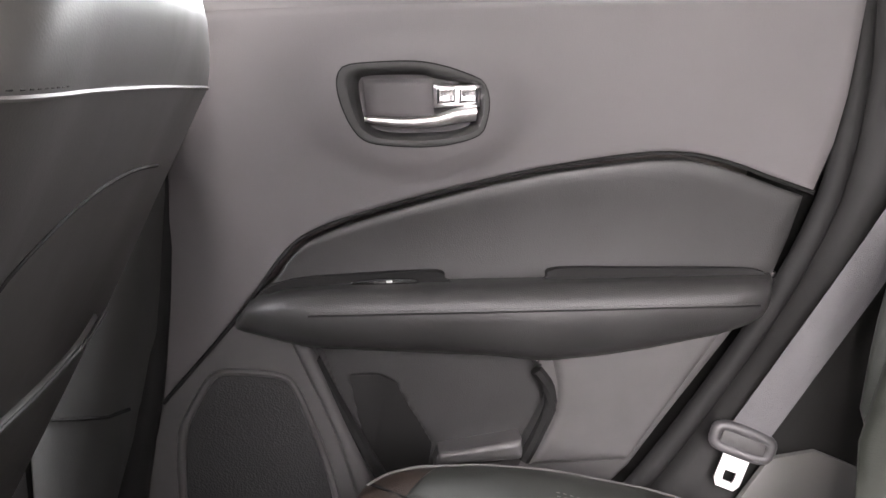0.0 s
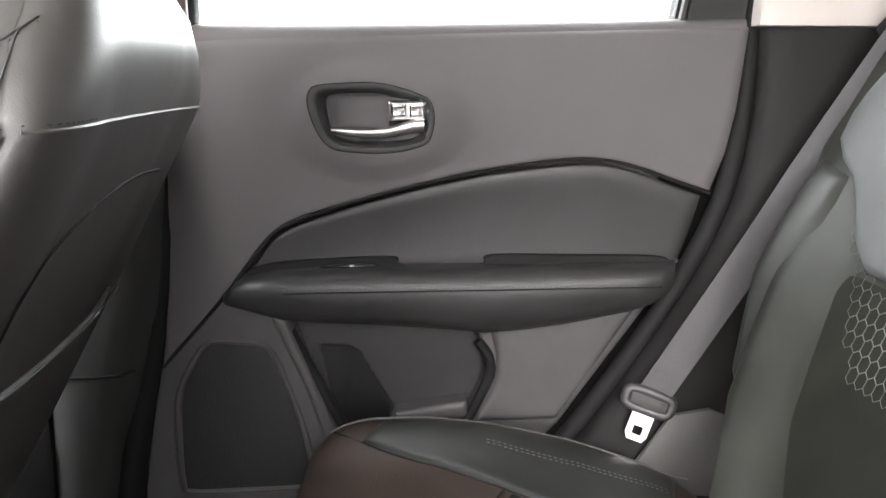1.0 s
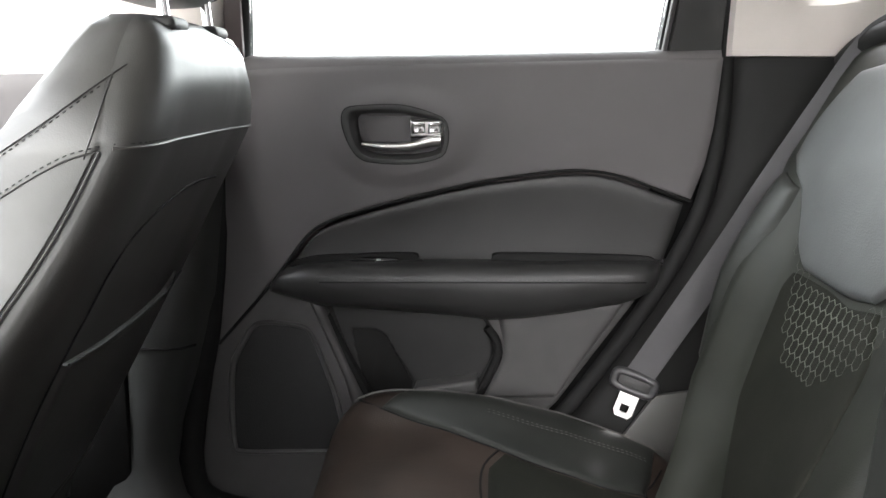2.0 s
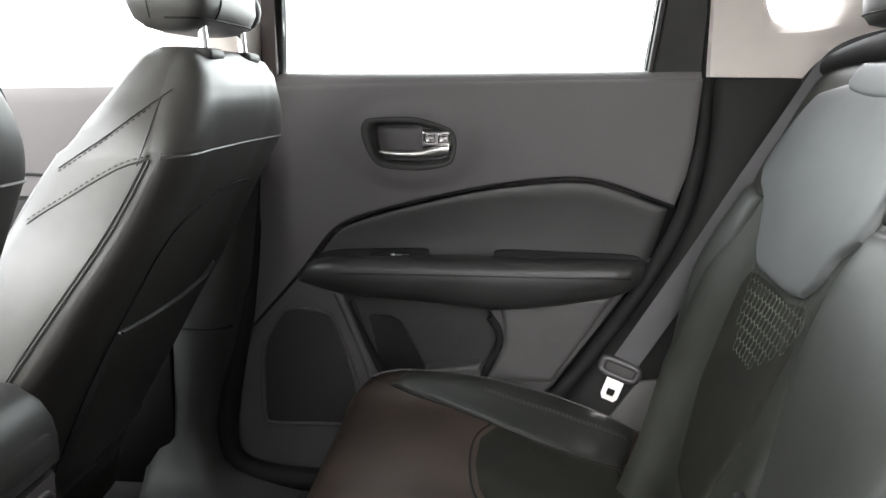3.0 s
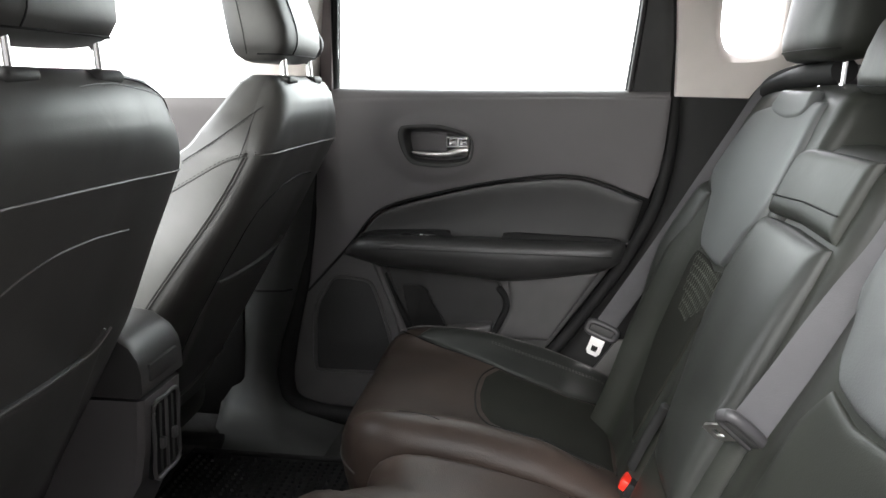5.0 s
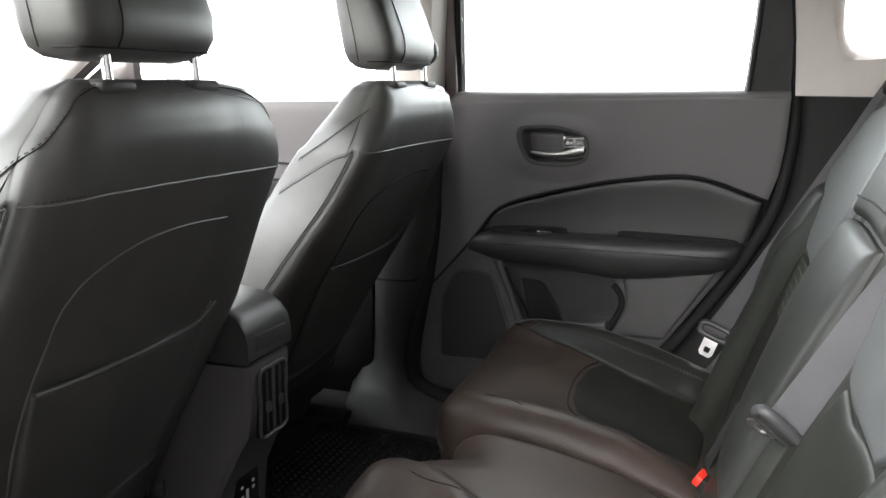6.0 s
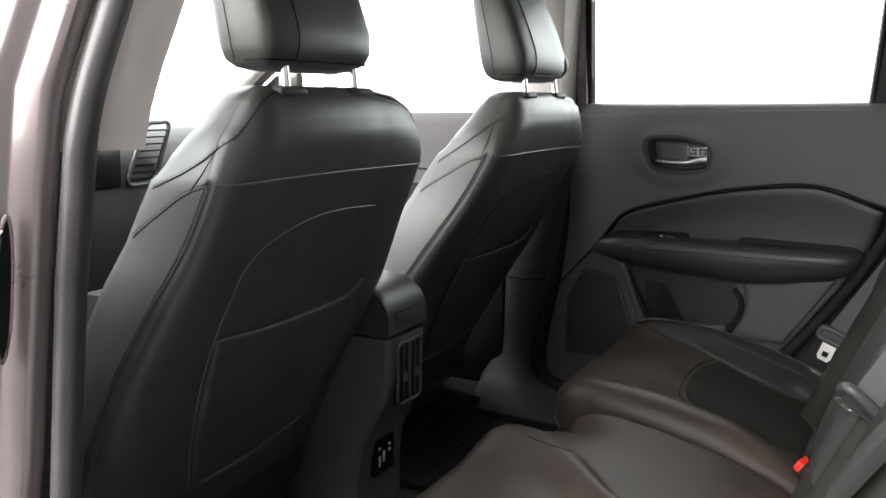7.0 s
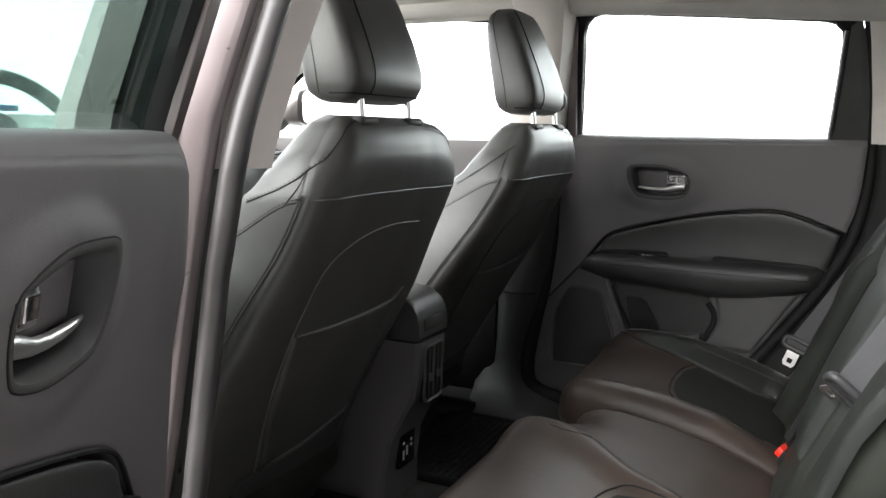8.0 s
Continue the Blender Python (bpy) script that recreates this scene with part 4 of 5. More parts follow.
    for x, zt, zb, w in ((-0.20, 0.50, 0.44, 0.17), (-0.23, 0.56, 0.42, 0.20), (-0.30, 0.60, 0.40, 0.24), (-0.4, 0.60, 0.41, 0.255), (-0.55, 0.61, 0.42, 0.255), (-0.66, 0.61, 0.44, 0.25), (-0.71, 0.59, 0.46, 0.24), (-0.73, 0.55, 0.49, 0.22)):
        ring = []
        for k in range(32):
            a = k * math.tau / 32
            c, s = math.cos(a), math.sin(a)
            ring.append((x, w * math.copysign(abs(c) ** 0.55, c), (zt + zb) / 2 + (zt - zb) / 2 * math.copysign(abs(s) ** 0.55, s)))
        rings.append(ring)
    part("cushion", loft(rings), LEATHER, seat, "black leather seat cushion")
    part("seat_base", box(-0.66, -0.26, -0.20, 0.20, 0.345, 0.43, 0.02), DARK, seat)
    for s in (-0.19, 0.19):
        part("seat_rail", box(-0.68, -0.16, s - 0.025, s + 0.025, 0.325, 0.362, 0.006), BLACK, seat)
    for s in (-0.245, 0.245):
        part("side_cover", box(-0.62, -0.27, s - 0.012, s + 0.012, 0.40, 0.50, 0.011, 3), DARK, seat)
        part("recline_lever", box(-0.34, -0.23, s - 0.006, s + 0.006, 0.455, 0.485, 0.005), GREY, seat)
    # headrest
    rings = []
    for z, xb, t, w in ((1.178, -0.012, 0.050, 0.075), (1.182, 0.004, 0.080, 0.104), (1.192, 0.018, 0.108, 0.121), (1.21, 0.026, 0.125, 0.129), (1.24, 0.024, 0.130, 0.132), (1.29, 0.006, 0.120, 0.130), (1.34, -0.016, 0.106, 0.124), (1.38, -0.034, 0.092, 0.114), (1.405, -0.046, 0.074, 0.100), (1.418, -0.055, 0.052, 0.082), (1.424, -0.066, 0.024, 0.05)):
        ring = []
        for k in range(44):
            a = k * math.tau / 44
            c, s = math.cos(a), math.sin(a)
            n = 2 / 4.2
            ring.append((xb - 0.010 - 0.45 * t + 0.45 * t * math.copysign(abs(s) ** n, s), 1.05 * w * math.copysign(abs(c) ** n, c) - 0.010, z))
        rings.append(ring)
    hd = part("headrest", loft(rings), LEATHER_B, seat, "black leather headrest on chrome posts")
    mid = []
    for r in rings[2:10]:
        u = 0.070 / (r[0][1] + 0.010)
        mid.append((r[0][0] + (r[11][0] - r[0][0]) * max(0, 1 - u ** 4.2) ** (1 / 4.2) + 0.0006, -0.080, r[11][2]))
    part("seam", tube(curve(mid, 24), 0.0011, 6), BLACK, hd)
    low = [(p[0] + (0.0006 if p[0] > rings[3][0][0] else -0.0006), p[1] * 1.004, p[2]) for p in [rings[2][k] for k in range(0, 23)]]
    part("seam", tube(curve(low, 40), 0.0013, 6), BLACK, hd)
    for s in (-1, 1):
        side = [(p[0] + 0.0004, s * (p[1] + 0.0104) - 0.010, p[2]) for p in [r[-1] for r in rings[2:10]]]
        part("seam", tube(curve(side, 24), 0.0009, 6), BLACK, hd)
        part("stitching", stitches([(x + 0.004, y + s * 0.0004, z) for x, y, z in curve(side, 24)], r=0.0005), THREAD, hd)
        part("post", tube([(-0.006, s * 0.0825, 1.10), (-0.006, s * 0.0825, 1.155), (-0.010, s * 0.0825, 1.20)], 0.0058, 12), CHROME, hd, "chrome headrest post")
        part("post_collar", box(-0.024, 0.012, s * 0.0825 - 0.029, s * 0.0825 + 0.029, 1.142, 1.158, 0.0075, 4), DARK, hd)
    if lean:
        g = bmesh.ops.create_uvsphere(tab := bmesh.new(), u_segments=20, v_segments=12, radius=1.0)
        bmesh.ops.transform(tab, matrix=Matrix.Translation((-0.016, 0.110, 1.218)) @ Euler((0, radians(-12), 0)).to_matrix().to_4x4() @ Matrix.Diagonal((0.030, 0.022, 0.030, 1)), verts=tab.verts)
        part("side_tab", tab, LEATHER_B, hd, "rounded leather tab on the side")
    if y0 != 0:
        settle(seat, (0, 0, 0.325))
        for o in seat.children_recursive:
            for v in o.data.vertices:
                low = max(0.0, 0.705 - v.co.z)
                v.co.x -= lean * low
                wide = min(1, max(0, (v.co.y - 0.12) / 0.10)) * min(1, max(0, (v.co.z - 0.30) / 0.2))
                v.co.y += (0.022 if lean else 0.030) * wide
                slim = min(1, max(0, (-v.co.y - 0.12) / 0.10)) * min(1, max(0, (v.co.z - 0.40) / 0.2))
                v.co.y += slim * float(np.interp(v.co.z, (0.55, 0.705, 0.80), (0.008, 0.028, 0.052)))
                v.co.x += 0.012 * (wide + slim)
                if v.co.y > 0:
                    v.co.y *= 1 - 0.3 * lean * min(1, low / 0.3) * min(1, max(0, (v.co.z - 0.08) / 0.1)) + broad * min(1, max(0, (0.83 - v.co.z) / 0.1))
        if lean:
            # stitched shoulder seam and the short seam that joins it to the piping
            long = curve([(-0.0141, -0.1764, 0.7829), (-0.0438, -0.1985, 0.7581), (-0.0781, -0.2084, 0.7319), (-0.1111, -0.2107, 0.7103), (-0.1421, -0.2085, 0.6910)], 40)
            part("seam", tube(long, 0.0009, 6), PIPE, back)
            part("stitching", stitches([(x, y, z - 0.004) for x, y, z in long], (0, -0.0012, 0), r=0.0006), BLACK, back)
            short = curve([(-0.025, -0.1852, 0.7737), (-0.0296, -0.2003, 0.7493), (-0.0355, -0.2122, 0.7230), (-0.0444, -0.2182, 0.6958)], 20)
            part("seam", tube(short, 0.0008, 6), PIPE, back)
        seat.matrix_basis = pose(x0, y0, 0.325)
    return seat


front_seat(-0.0214, 0.398, 0.12, 0.0, "black leather front seat with piped map pocket")
front_seat(-0.0588, -0.341, 0.0, 0.06, "black leather front seat nearer the opened door")

# ---- centre console ----
con = thing("centre_console", "dark grey plastic centre console with rear vents", "console")
rows = []
for z, xr, w in ((0.325, -0.150, 0.088), (0.40, -0.150, 0.086), (0.47, -0.140, 0.082), (0.545, -0.105, 0.076), (0.57, -0.092, 0.072), (0.62, -0.086, 0.069), (0.694, -0.084, 0.068)):
    rows.append([(xr, -w + 0.008, z), (xr - 0.008, -w, z), (-0.9, -w - 0.02, z), (-0.9, w + 0.02, z), (xr - 0.008, w, z), (xr, w - 0.008, z)])
part("body", loft([[(x, y - 0.012, z) for x, y, z in r] for r in rows]), HARD, con, "charcoal plastic console body")
rows = []
for y in [-0.012 + 0.0701 * math.sin(q) for q in np.linspace(-math.pi / 2, math.pi / 2, 33)]:
    e = min(1, (0.071 - abs(y + 0.012)) / 0.02 + 0.25)
    top = 0.782 + 0.018 * math.sqrt(max(0, 1 - (1 - min(1, e)) ** 2))
    rows.append([(-0.088, y, 0.699), (-0.082, y, 0.705), (-0.083, y, 0.735), (-0.088, y, 0.755), (-0.100, y, top - 0.022), (-0.125, y, top - 0.006), (-0.17, y, top), (-0.40, y, top + 0.004), (-0.42, y, 0.699)])
part("armrest_lid", loft(rows), LID, con, "padded dark armrest lid")
part("lid_latch", box(-0.090, -0.0795, -0.058, 0.040, 0.716, 0.744, 0.004), DARK, con)
vent = part("rear_vent", box(-0.096, -0.082, -0.054, 0.036, 0.560, 0.682, 0.008, 3), BLACK, con, "black rear air vent")
part("vent_rim", tube([(-0.081, y, z) for y, z in curve([(-0.050, 0.565), (-0.051, 0.62), (-0.050, 0.676), (-0.01, 0.680), (0.032, 0.676), (0.033, 0.62), (0.032, 0.565), (-0.01, 0.560)], 40, True)], 0.0032, 8, True), GREY, vent)
part("vent_divider", box(-0.086, -0.078, -0.0125, -0.0065, 0.565, 0.677, 0.002), GREY, vent)
for y in (-0.030, 0.012):
    part("vent_blade", box(-0.090, -0.079, y - 0.0016, y + 0.0016, 0.567, 0.675, 0.001), DARK, vent)
    part("vent_knob", box(-0.082, -0.074, y - 0.006, y + 0.006, 0.604, 0.622, 0.003), GREY, vent)
sock = part("socket_panel", box(-0.152, -0.1385, -0.046, 0.030, 0.395, 0.482, 0.006), GLOSS, con, "gloss black charging socket panel")
for y, z, h in ((-0.028, 0.425, 0.022), (-0.012, 0.432, 0.022), (0.008, 0.440, 0.006), (0.008, 0.452, 0.006), (-0.028, 0.452, 0.005)):
    part("socket_mark", box(-0.139, -0.1378, y - 0.004, y + 0.004, z - h / 2, z + h / 2, 0.0003), WHITE, sock)
settle(con, (-0.3, -0.012, 0.325))
con.matrix_basis = pose(-0.346, 0.0115, 0.325)

# ---- floor mat ----
mat = thing("floor_mat", "black ribbed rubber mat in the rear footwell", "mat")
part("tray", box(-0.32, 0.18, 0.10, 0.565, 0.325, 0.335, 0.004), MAT, mat)
part("rim", tube([(-0.315, 0.105, 0.338), (0.175, 0.105, 0.338), (0.175, 0.562, 0.338), (-0.315, 0.562, 0.338)], 0.007, 8, True), MAT, mat)
g = bmesh.new()
for i in range(26):
    for j in range(24):
        x, y = -0.295 + i * 0.018, 0.125 + j * 0.018
        a = bmesh.ops.create_cone(g, cap_ends=True, segments=6, radius1=0.0048, radius2=0.003, depth=0.005)
        bmesh.ops.translate(g, verts=a["verts"], vec=(x, y, 0.3372))
tagged(part("studs", g, MAT, mat, "rows of raised rubber studs"), kind="stuff")
settle(mat, (-0.07, 0.37, 0.325))
clip = thing("carpet_clip", "small white clip on the black carpet", "clip")
part("cap", tube([(-0.314, 0.548, 0.338), (-0.314, 0.548, 0.342)], 0.003, 10), WHITE, clip)
settle(clip, (-0.314, 0.548, 0.338))
copy_thing(mat, pose(-0.07, -0.37, 0.325))


# ---- rear bench ----
def front_edge(y):
    """Where the cushion's nose stands; the middle seat is set back."""
    return 0.095 + 0.095 * math.exp(-(abs(y - 0.05) / 0.14) ** 2.6) + 0.05 * max(0.0, (abs(y) - 0.60) / 0.15) ** 2


def cush_top(x, y):
    base = float(np.interp(x, (0.09, 0.13, 0.18, 0.26, 0.336, 0.45, 0.55, 0.60, 0.68), (0.566, 0.575, 0.580, 0.578, 0.568, 0.541, 0.505, 0.482, 0.464)))
    a = abs(y)
    base += 0.030 * math.exp(-((a - 0.69) / 0.06) ** 2) - 0.009 * math.exp(-((a - 0.42) / 0.13) ** 4) * min(1, max(0, (x - 0.22) / 0.1))
    base += 0.022 * math.exp(-((a - 0.20) / 0.042) ** 2) * min(1, max(0, (x - 0.10) / 0.1)) * min(1, max(0, (0.60 - x) / 0.15))
    if a < 0.148:
        base -= 0.017
    return base


def slant(x, y):
    """The joint of the middle and the nearer seat runs aslant, so both give way sideways along it."""
    reach = max(0.0, 1 - abs(y + 0.148) / 0.26)
    return reach * reach * (3 - 2 * reach) * float(np.interp(x, (0.10, 0.188, 0.273, 0.346, 0.447, 0.60), (0.11, 0.095, 0.035, -0.04, -0.07, -0.08)))


def on_cushion(x, y, h):
    return (x, y + slant(x, y), cush_top(x, y) + h)


def cushion(ya, yb):
    rings = []
    n = 60
    for i in range(n + 1):
        f = i / n
        s = 0.5 - 0.5 * math.cos(f * math.pi)
        y = ya + (yb - ya) * s
        e = min(y - ya, yb - y)
        k = 0.030 * (1 - math.sqrt(max(0, 1 - (1 - min(1, e / 0.030)) ** 2)))
        xf = front_edge(y)
        zt = cush_top(xf + 0.09, y) - k
        ring = [(xf + 0.04 + k, y, 0.335), (xf + 0.012 + k, y, 0.41), (xf - 0.006 + k, y, 0.46), (xf - 0.014 + k, y, 0.495), (xf - 0.013 + k, y, zt - 0.054), (xf - 0.006 + k, y, zt - 0.033), (xf + 0.008 + k, y, zt - 0.016), (xf + 0.028 + k, y, zt - 0.005), (xf + 0.052, y, zt)]
        for x in np.linspace(xf + 0.09, 0.60, 26):
            ring.append((x, y, cush_top(x, y) - k))
        ring += [(0.66, y, 0.46), (0.66, y, 0.335)]
        rings.append([(x, v + slant(x, v), z) for x, v, z in ring])
    return loft(rings)


RBZ = (0.46, 0.60, 0.70, 0.84, 0.963, 1.10, 1.16)
RBX = (0.560, 0.616, 0.660, 0.722, 0.776, 0.836, 0.866)


def rear_x(y, z):
    x = float(np.interp(z, RBZ, RBX))
    a = abs(y)
    x -= 0.040 * math.exp(-((a - 0.655) / 0.055) ** 2) * min(1, max(0, (1.03 - z) / 0.2))
    x -= 0.007 * math.exp(-((a - 0.19) / 0.05) ** 2) * min(1, max(0, (1.05 - z) / 0.15))
    x += 0.010 * math.exp(-((a - 0.42) / 0.14) ** 2)
    x += 0.024 * math.exp(-((y + 0.185) / 0.05) ** 2)
    return x


def on_rear(y, z, h):
    return (rear_x(y, z) - 0.92 * h, y, z + 0.39 * h)


def flank(y, z):
    """The outer backrests draw in towards the cushion."""
    edge = float(np.interp(z, (0.46, 0.55, 0.60, 0.64, 0.68, 0.80, 0.90, 0.985), (0.52, 0.53, 0.545, 0.58, 0.62, 0.66, 0.69, 0.735)))
    return y if abs(y) < 0.3 else math.copysign(0.3 + (abs(y) - 0.3) * (edge - 0.3) / 0.435, y)


def backrest(ya, yb, top, zs0=0.46):
    rings = []
    n = 30
    for i in range(n + 1):
        s = 0.5 - 0.5 * math.cos(i / n * math.pi)
        y = ya + (yb - ya) * s
        e = min(y - ya, yb - y)
        k = 0.03 * (1 - math.sqrt(max(0, 1 - (1 - min(1, e / 0.03)) ** 2)))
        side = min(1, max(0, (0.76 - abs(y)) / 0.12))
        tp = top - 0.05 * (1 - side) ** 1.5
        ring = []
        for z in np.linspace(zs0, tp - 0.03, 22):
            ring.append((rear_x(y, z) + k, y, z))
        xt = rear_x(y, tp - 0.03)
        ring += [(xt + 0.012 + k, y, tp - 0.016 - k * .5), (xt + 0.034, y, tp - 0.003 - k * .5), (xt + 0.07, y, tp - k * .5), (xt + 0.12, y, tp - 0.02 - k * .5), (xt + 0.12, y, zs0)]
        rings.append([(x, flank(v, z), z) for x, v, z in ring])
    return loft(rings)


bench = thing("rear_bench", "black leather rear bench with three seats", "car seat")
for name, ya, yb, lab in (("cushion", 0.150, 0.735, "black leather outer seat cushion"), ("middle_cushion", -0.147, 0.147, "black leather middle seat cushion"), ("cushion", -0.735, -0.150, "black leather outer seat cushion")):
    part(name, cushion(ya, yb), LEATHER_C, bench, lab)
for s in (1, -1):
    def cline(pts, h=0.0012):
        return [on_cushion(x, s * y, h) for x, y in curve(pts, 50)]
    outer = [(0.125, 0.680), (0.165, 0.653), (0.22, 0.626), (0.284, 0.602), (0.344, 0.577), (0.41, 0.556), (0.487, 0.547), (0.556, 0.564)]
    cross = [(0.344, 0.577), (0.318, 0.52), (0.313, 0.43), (0.322, 0.335), (0.342, 0.27), (0.372, 0.235), (0.45, 0.222), (0.54, 0.225)]
    rear = [(0.600, 0.650), (0.578, 0.610), (0.558, 0.566), (0.574, 0.50), (0.580, 0.42), (0.580, 0.32), (0.572, 0.24)]
    edge = [(0.125, 0.672), (0.16, 0.692), (0.22, 0.700), (0.32, 0.703), (0.43, 0.702), (0.55, 0.700), (0.62, 0.698)]
    for ln in (outer, cross, rear):
        part("seam", tube(cline(ln, 0.0006), 0.0018, 6), BLACK, bench)
    part("bolster_panel", patch([(s * y, x) for x, y in outer[1:]], [(s * y, x) for x, y in [(0.20, 0.698), (0.32, 0.704), (0.45, 0.703), (0.60, 0.700)]], [(s * 0.653, 0.165), (s * 0.698, 0.20)], [(s * 0.564, 0.556), (s * 0.63, 0.580), (s * 0.700, 0.60)], lambda y, x, h: on_cushion(x, y, h), 0.004, 0.012, 0.006, bulge=0.004), LEATHER_A, bench, "smooth black leather side bolster")
    part("seam", tube(cline([(0.172, 0.205), (0.20, 0.212), (0.235, 0.205), (0.27, 0.19)], 0.0), 0.0012, 6), BLACK, bench)
    part("piping", tube(cline(edge, 0.004), 0.0016, 6), THREAD, bench)
    part("stitching", stitches(cline([(0.33, 0.655), (0.44, 0.645), (0.575, 0.650)], 0.0085), r=0.0005), THREAD, bench)
    part("stitching", stitches(cline([(0.33, 0.650), (0.44, 0.640), (0.575, 0.645)], 0.0085), r=0.0005), THREAD, bench)
    part("seat_insert", patch([(s * y, x) for x, y in [(0.352, 0.570), (0.326, 0.52), (0.321, 0.43), (0.330, 0.345), (0.352, 0.280)]], [(s * y, x) for x, y in [(0.550, 0.556), (0.568, 0.49), (0.573, 0.40), (0.568, 0.25)]], [(s * 0.570, 0.352), (s * 0.549, 0.42), (s * 0.541, 0.48), (s * 0.556, 0.550)], [(s * 0.280, 0.352), (s * 0.245, 0.40), (s * 0.232, 0.46), (s * 0.25, 0.568)], lambda y, x, h: on_cushion(x, y, h), 0.0015, 0.02, 0.004, bulge=0.005), CLOTH, bench, "dark cushion insert")
    # nose piping round the front
    nose = [(front_edge(s * y) - 0.0145, s * y, 0.50) for y in np.linspace(0.17, 0.72, 30)]
    part("piping", tube(nose, 0.0018, 6), THREAD, bench)

right_back = part("backrest", backrest(0.150, 0.735, 1.165), LEATHER, bench, "black leather outer backrest with honeycomb centre")
mid_back = part("middle_backrest", backrest(-0.132, 0.147, 1.08), LEATHER, bench, "black leather middle backrest with folding armrest")
left_back = part("backrest", backrest(-0.735, -0.135, 1.165), LEATHER, bench, "black leather outer backrest with honeycomb centre")

for s, back in ((1, right_back), (-1, left_back)):
    def bl(pts, h=0.001, n=40):
        return [on_rear(s * y, z, h) for y, z in curve(pts, n)]
    part("seam", tube(bl([(0.49, 0.63), (0.52, 0.67), (0.557, 0.751), (0.573, 0.836), (0.587, 0.902), (0.596, 0.945)]), 0.0018, 6), BLACK, back)
    # shoulder panel and top pad take the lightened colour for their sheen
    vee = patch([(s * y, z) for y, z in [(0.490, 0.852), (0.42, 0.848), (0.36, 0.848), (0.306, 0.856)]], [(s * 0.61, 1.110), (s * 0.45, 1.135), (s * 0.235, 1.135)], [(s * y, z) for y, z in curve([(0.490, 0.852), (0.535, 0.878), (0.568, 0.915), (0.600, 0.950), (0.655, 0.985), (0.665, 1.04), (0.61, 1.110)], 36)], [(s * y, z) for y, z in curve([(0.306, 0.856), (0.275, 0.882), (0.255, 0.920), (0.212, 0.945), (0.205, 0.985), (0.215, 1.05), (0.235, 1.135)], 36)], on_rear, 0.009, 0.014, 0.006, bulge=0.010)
    part("shoulder_panel", vee, SHEEN, back, "smooth leather shoulder panel lightened for its sheen")
    part("side_bolster", patch([(s * 0.49, 0.635), (s * 0.56, 0.635)], [(s * 0.602, 0.948), (s * 0.665, 0.965)], [(s * y, z) for y, z in ((0.49, 0.635), (0.52, 0.67), (0.557, 0.751), (0.573, 0.836), (0.587, 0.902), (0.602, 0.948))], [(s * y, z) for y, z in ((0.56, 0.635), (0.612, 0.70), (0.638, 0.80), (0.655, 0.88), (0.665, 0.965))], on_rear, 0.010, 0.020, 0.006, bulge=0.010), LEATHER_A, back, "smooth padded side bolster")
    rim = curve([(s * 0.515, 1.124), (s * 0.492, 1.107), (s * 0.40, 1.096), (s * 0.308, 1.104), (s * 0.284, 1.124)], 32)
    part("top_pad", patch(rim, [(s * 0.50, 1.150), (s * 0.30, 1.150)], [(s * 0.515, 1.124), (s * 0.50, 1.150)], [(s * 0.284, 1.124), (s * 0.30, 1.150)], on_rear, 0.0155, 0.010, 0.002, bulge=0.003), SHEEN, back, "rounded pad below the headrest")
    cloth = patch([(s * 0.40, 0.57), (s * 0.26, 0.55)], [(s * 0.520, 0.848), (s * 0.42, 0.844), (s * 0.36, 0.838), (s * 0.285, 0.850)], [(s * 0.40, 0.57), (s * 0.50, 0.68), (s * 0.555, 0.79), (s * 0.520, 0.848)], [(s * 0.26, 0.55), (s * 0.245, 0.68), (s * 0.25, 0.80), (s * 0.285, 0.850)], on_rear, 0.005, 0.014, 0.006)
    part("centre_panel", cloth, CLOTH if s > 0 else LEATHER, back, "dark perforated centre panel")
    if s < 0:
        continue
    g = bmesh.new()
    cell = 0.0098
    zone = [(0.30, 0.775), (0.36, 0.745), (0.43, 0.75), (0.48, 0.80), (0.50, 0.845), (0.555, 0.89), (0.565, 0.915), (0.47, 0.84), (0.31, 0.84), (0.262, 0.875), (0.235, 0.915), (0.225, 0.89), (0.25, 0.81)]
    for i in range(-20, 21):
        for j in range(-14, 16):
            cy, cz = 0.405 + (i + 0.5 * (j % 2)) * cell * 1.732, 0.80 + j * cell * 1.5
            if not inside(zone, cy, cz):
                continue
            thin = max(0.0, 1 - math.hypot((cy - 0.38) / 0.17, (cz - 0.82) / 0.10))
            ring = [on_rear(s * (cy + cell * 0.97 * math.sin(k * math.pi / 3)), cz + cell * 0.97 * math.cos(k * math.pi / 3), 0.0053) for k in range(6)]
            tube(ring, 0.0002 + 0.0005 * thin, 4, True, g)
    tagged(part("honeycomb", g, HEXLINE, back, "raised honeycomb threads"), kind="stuff")
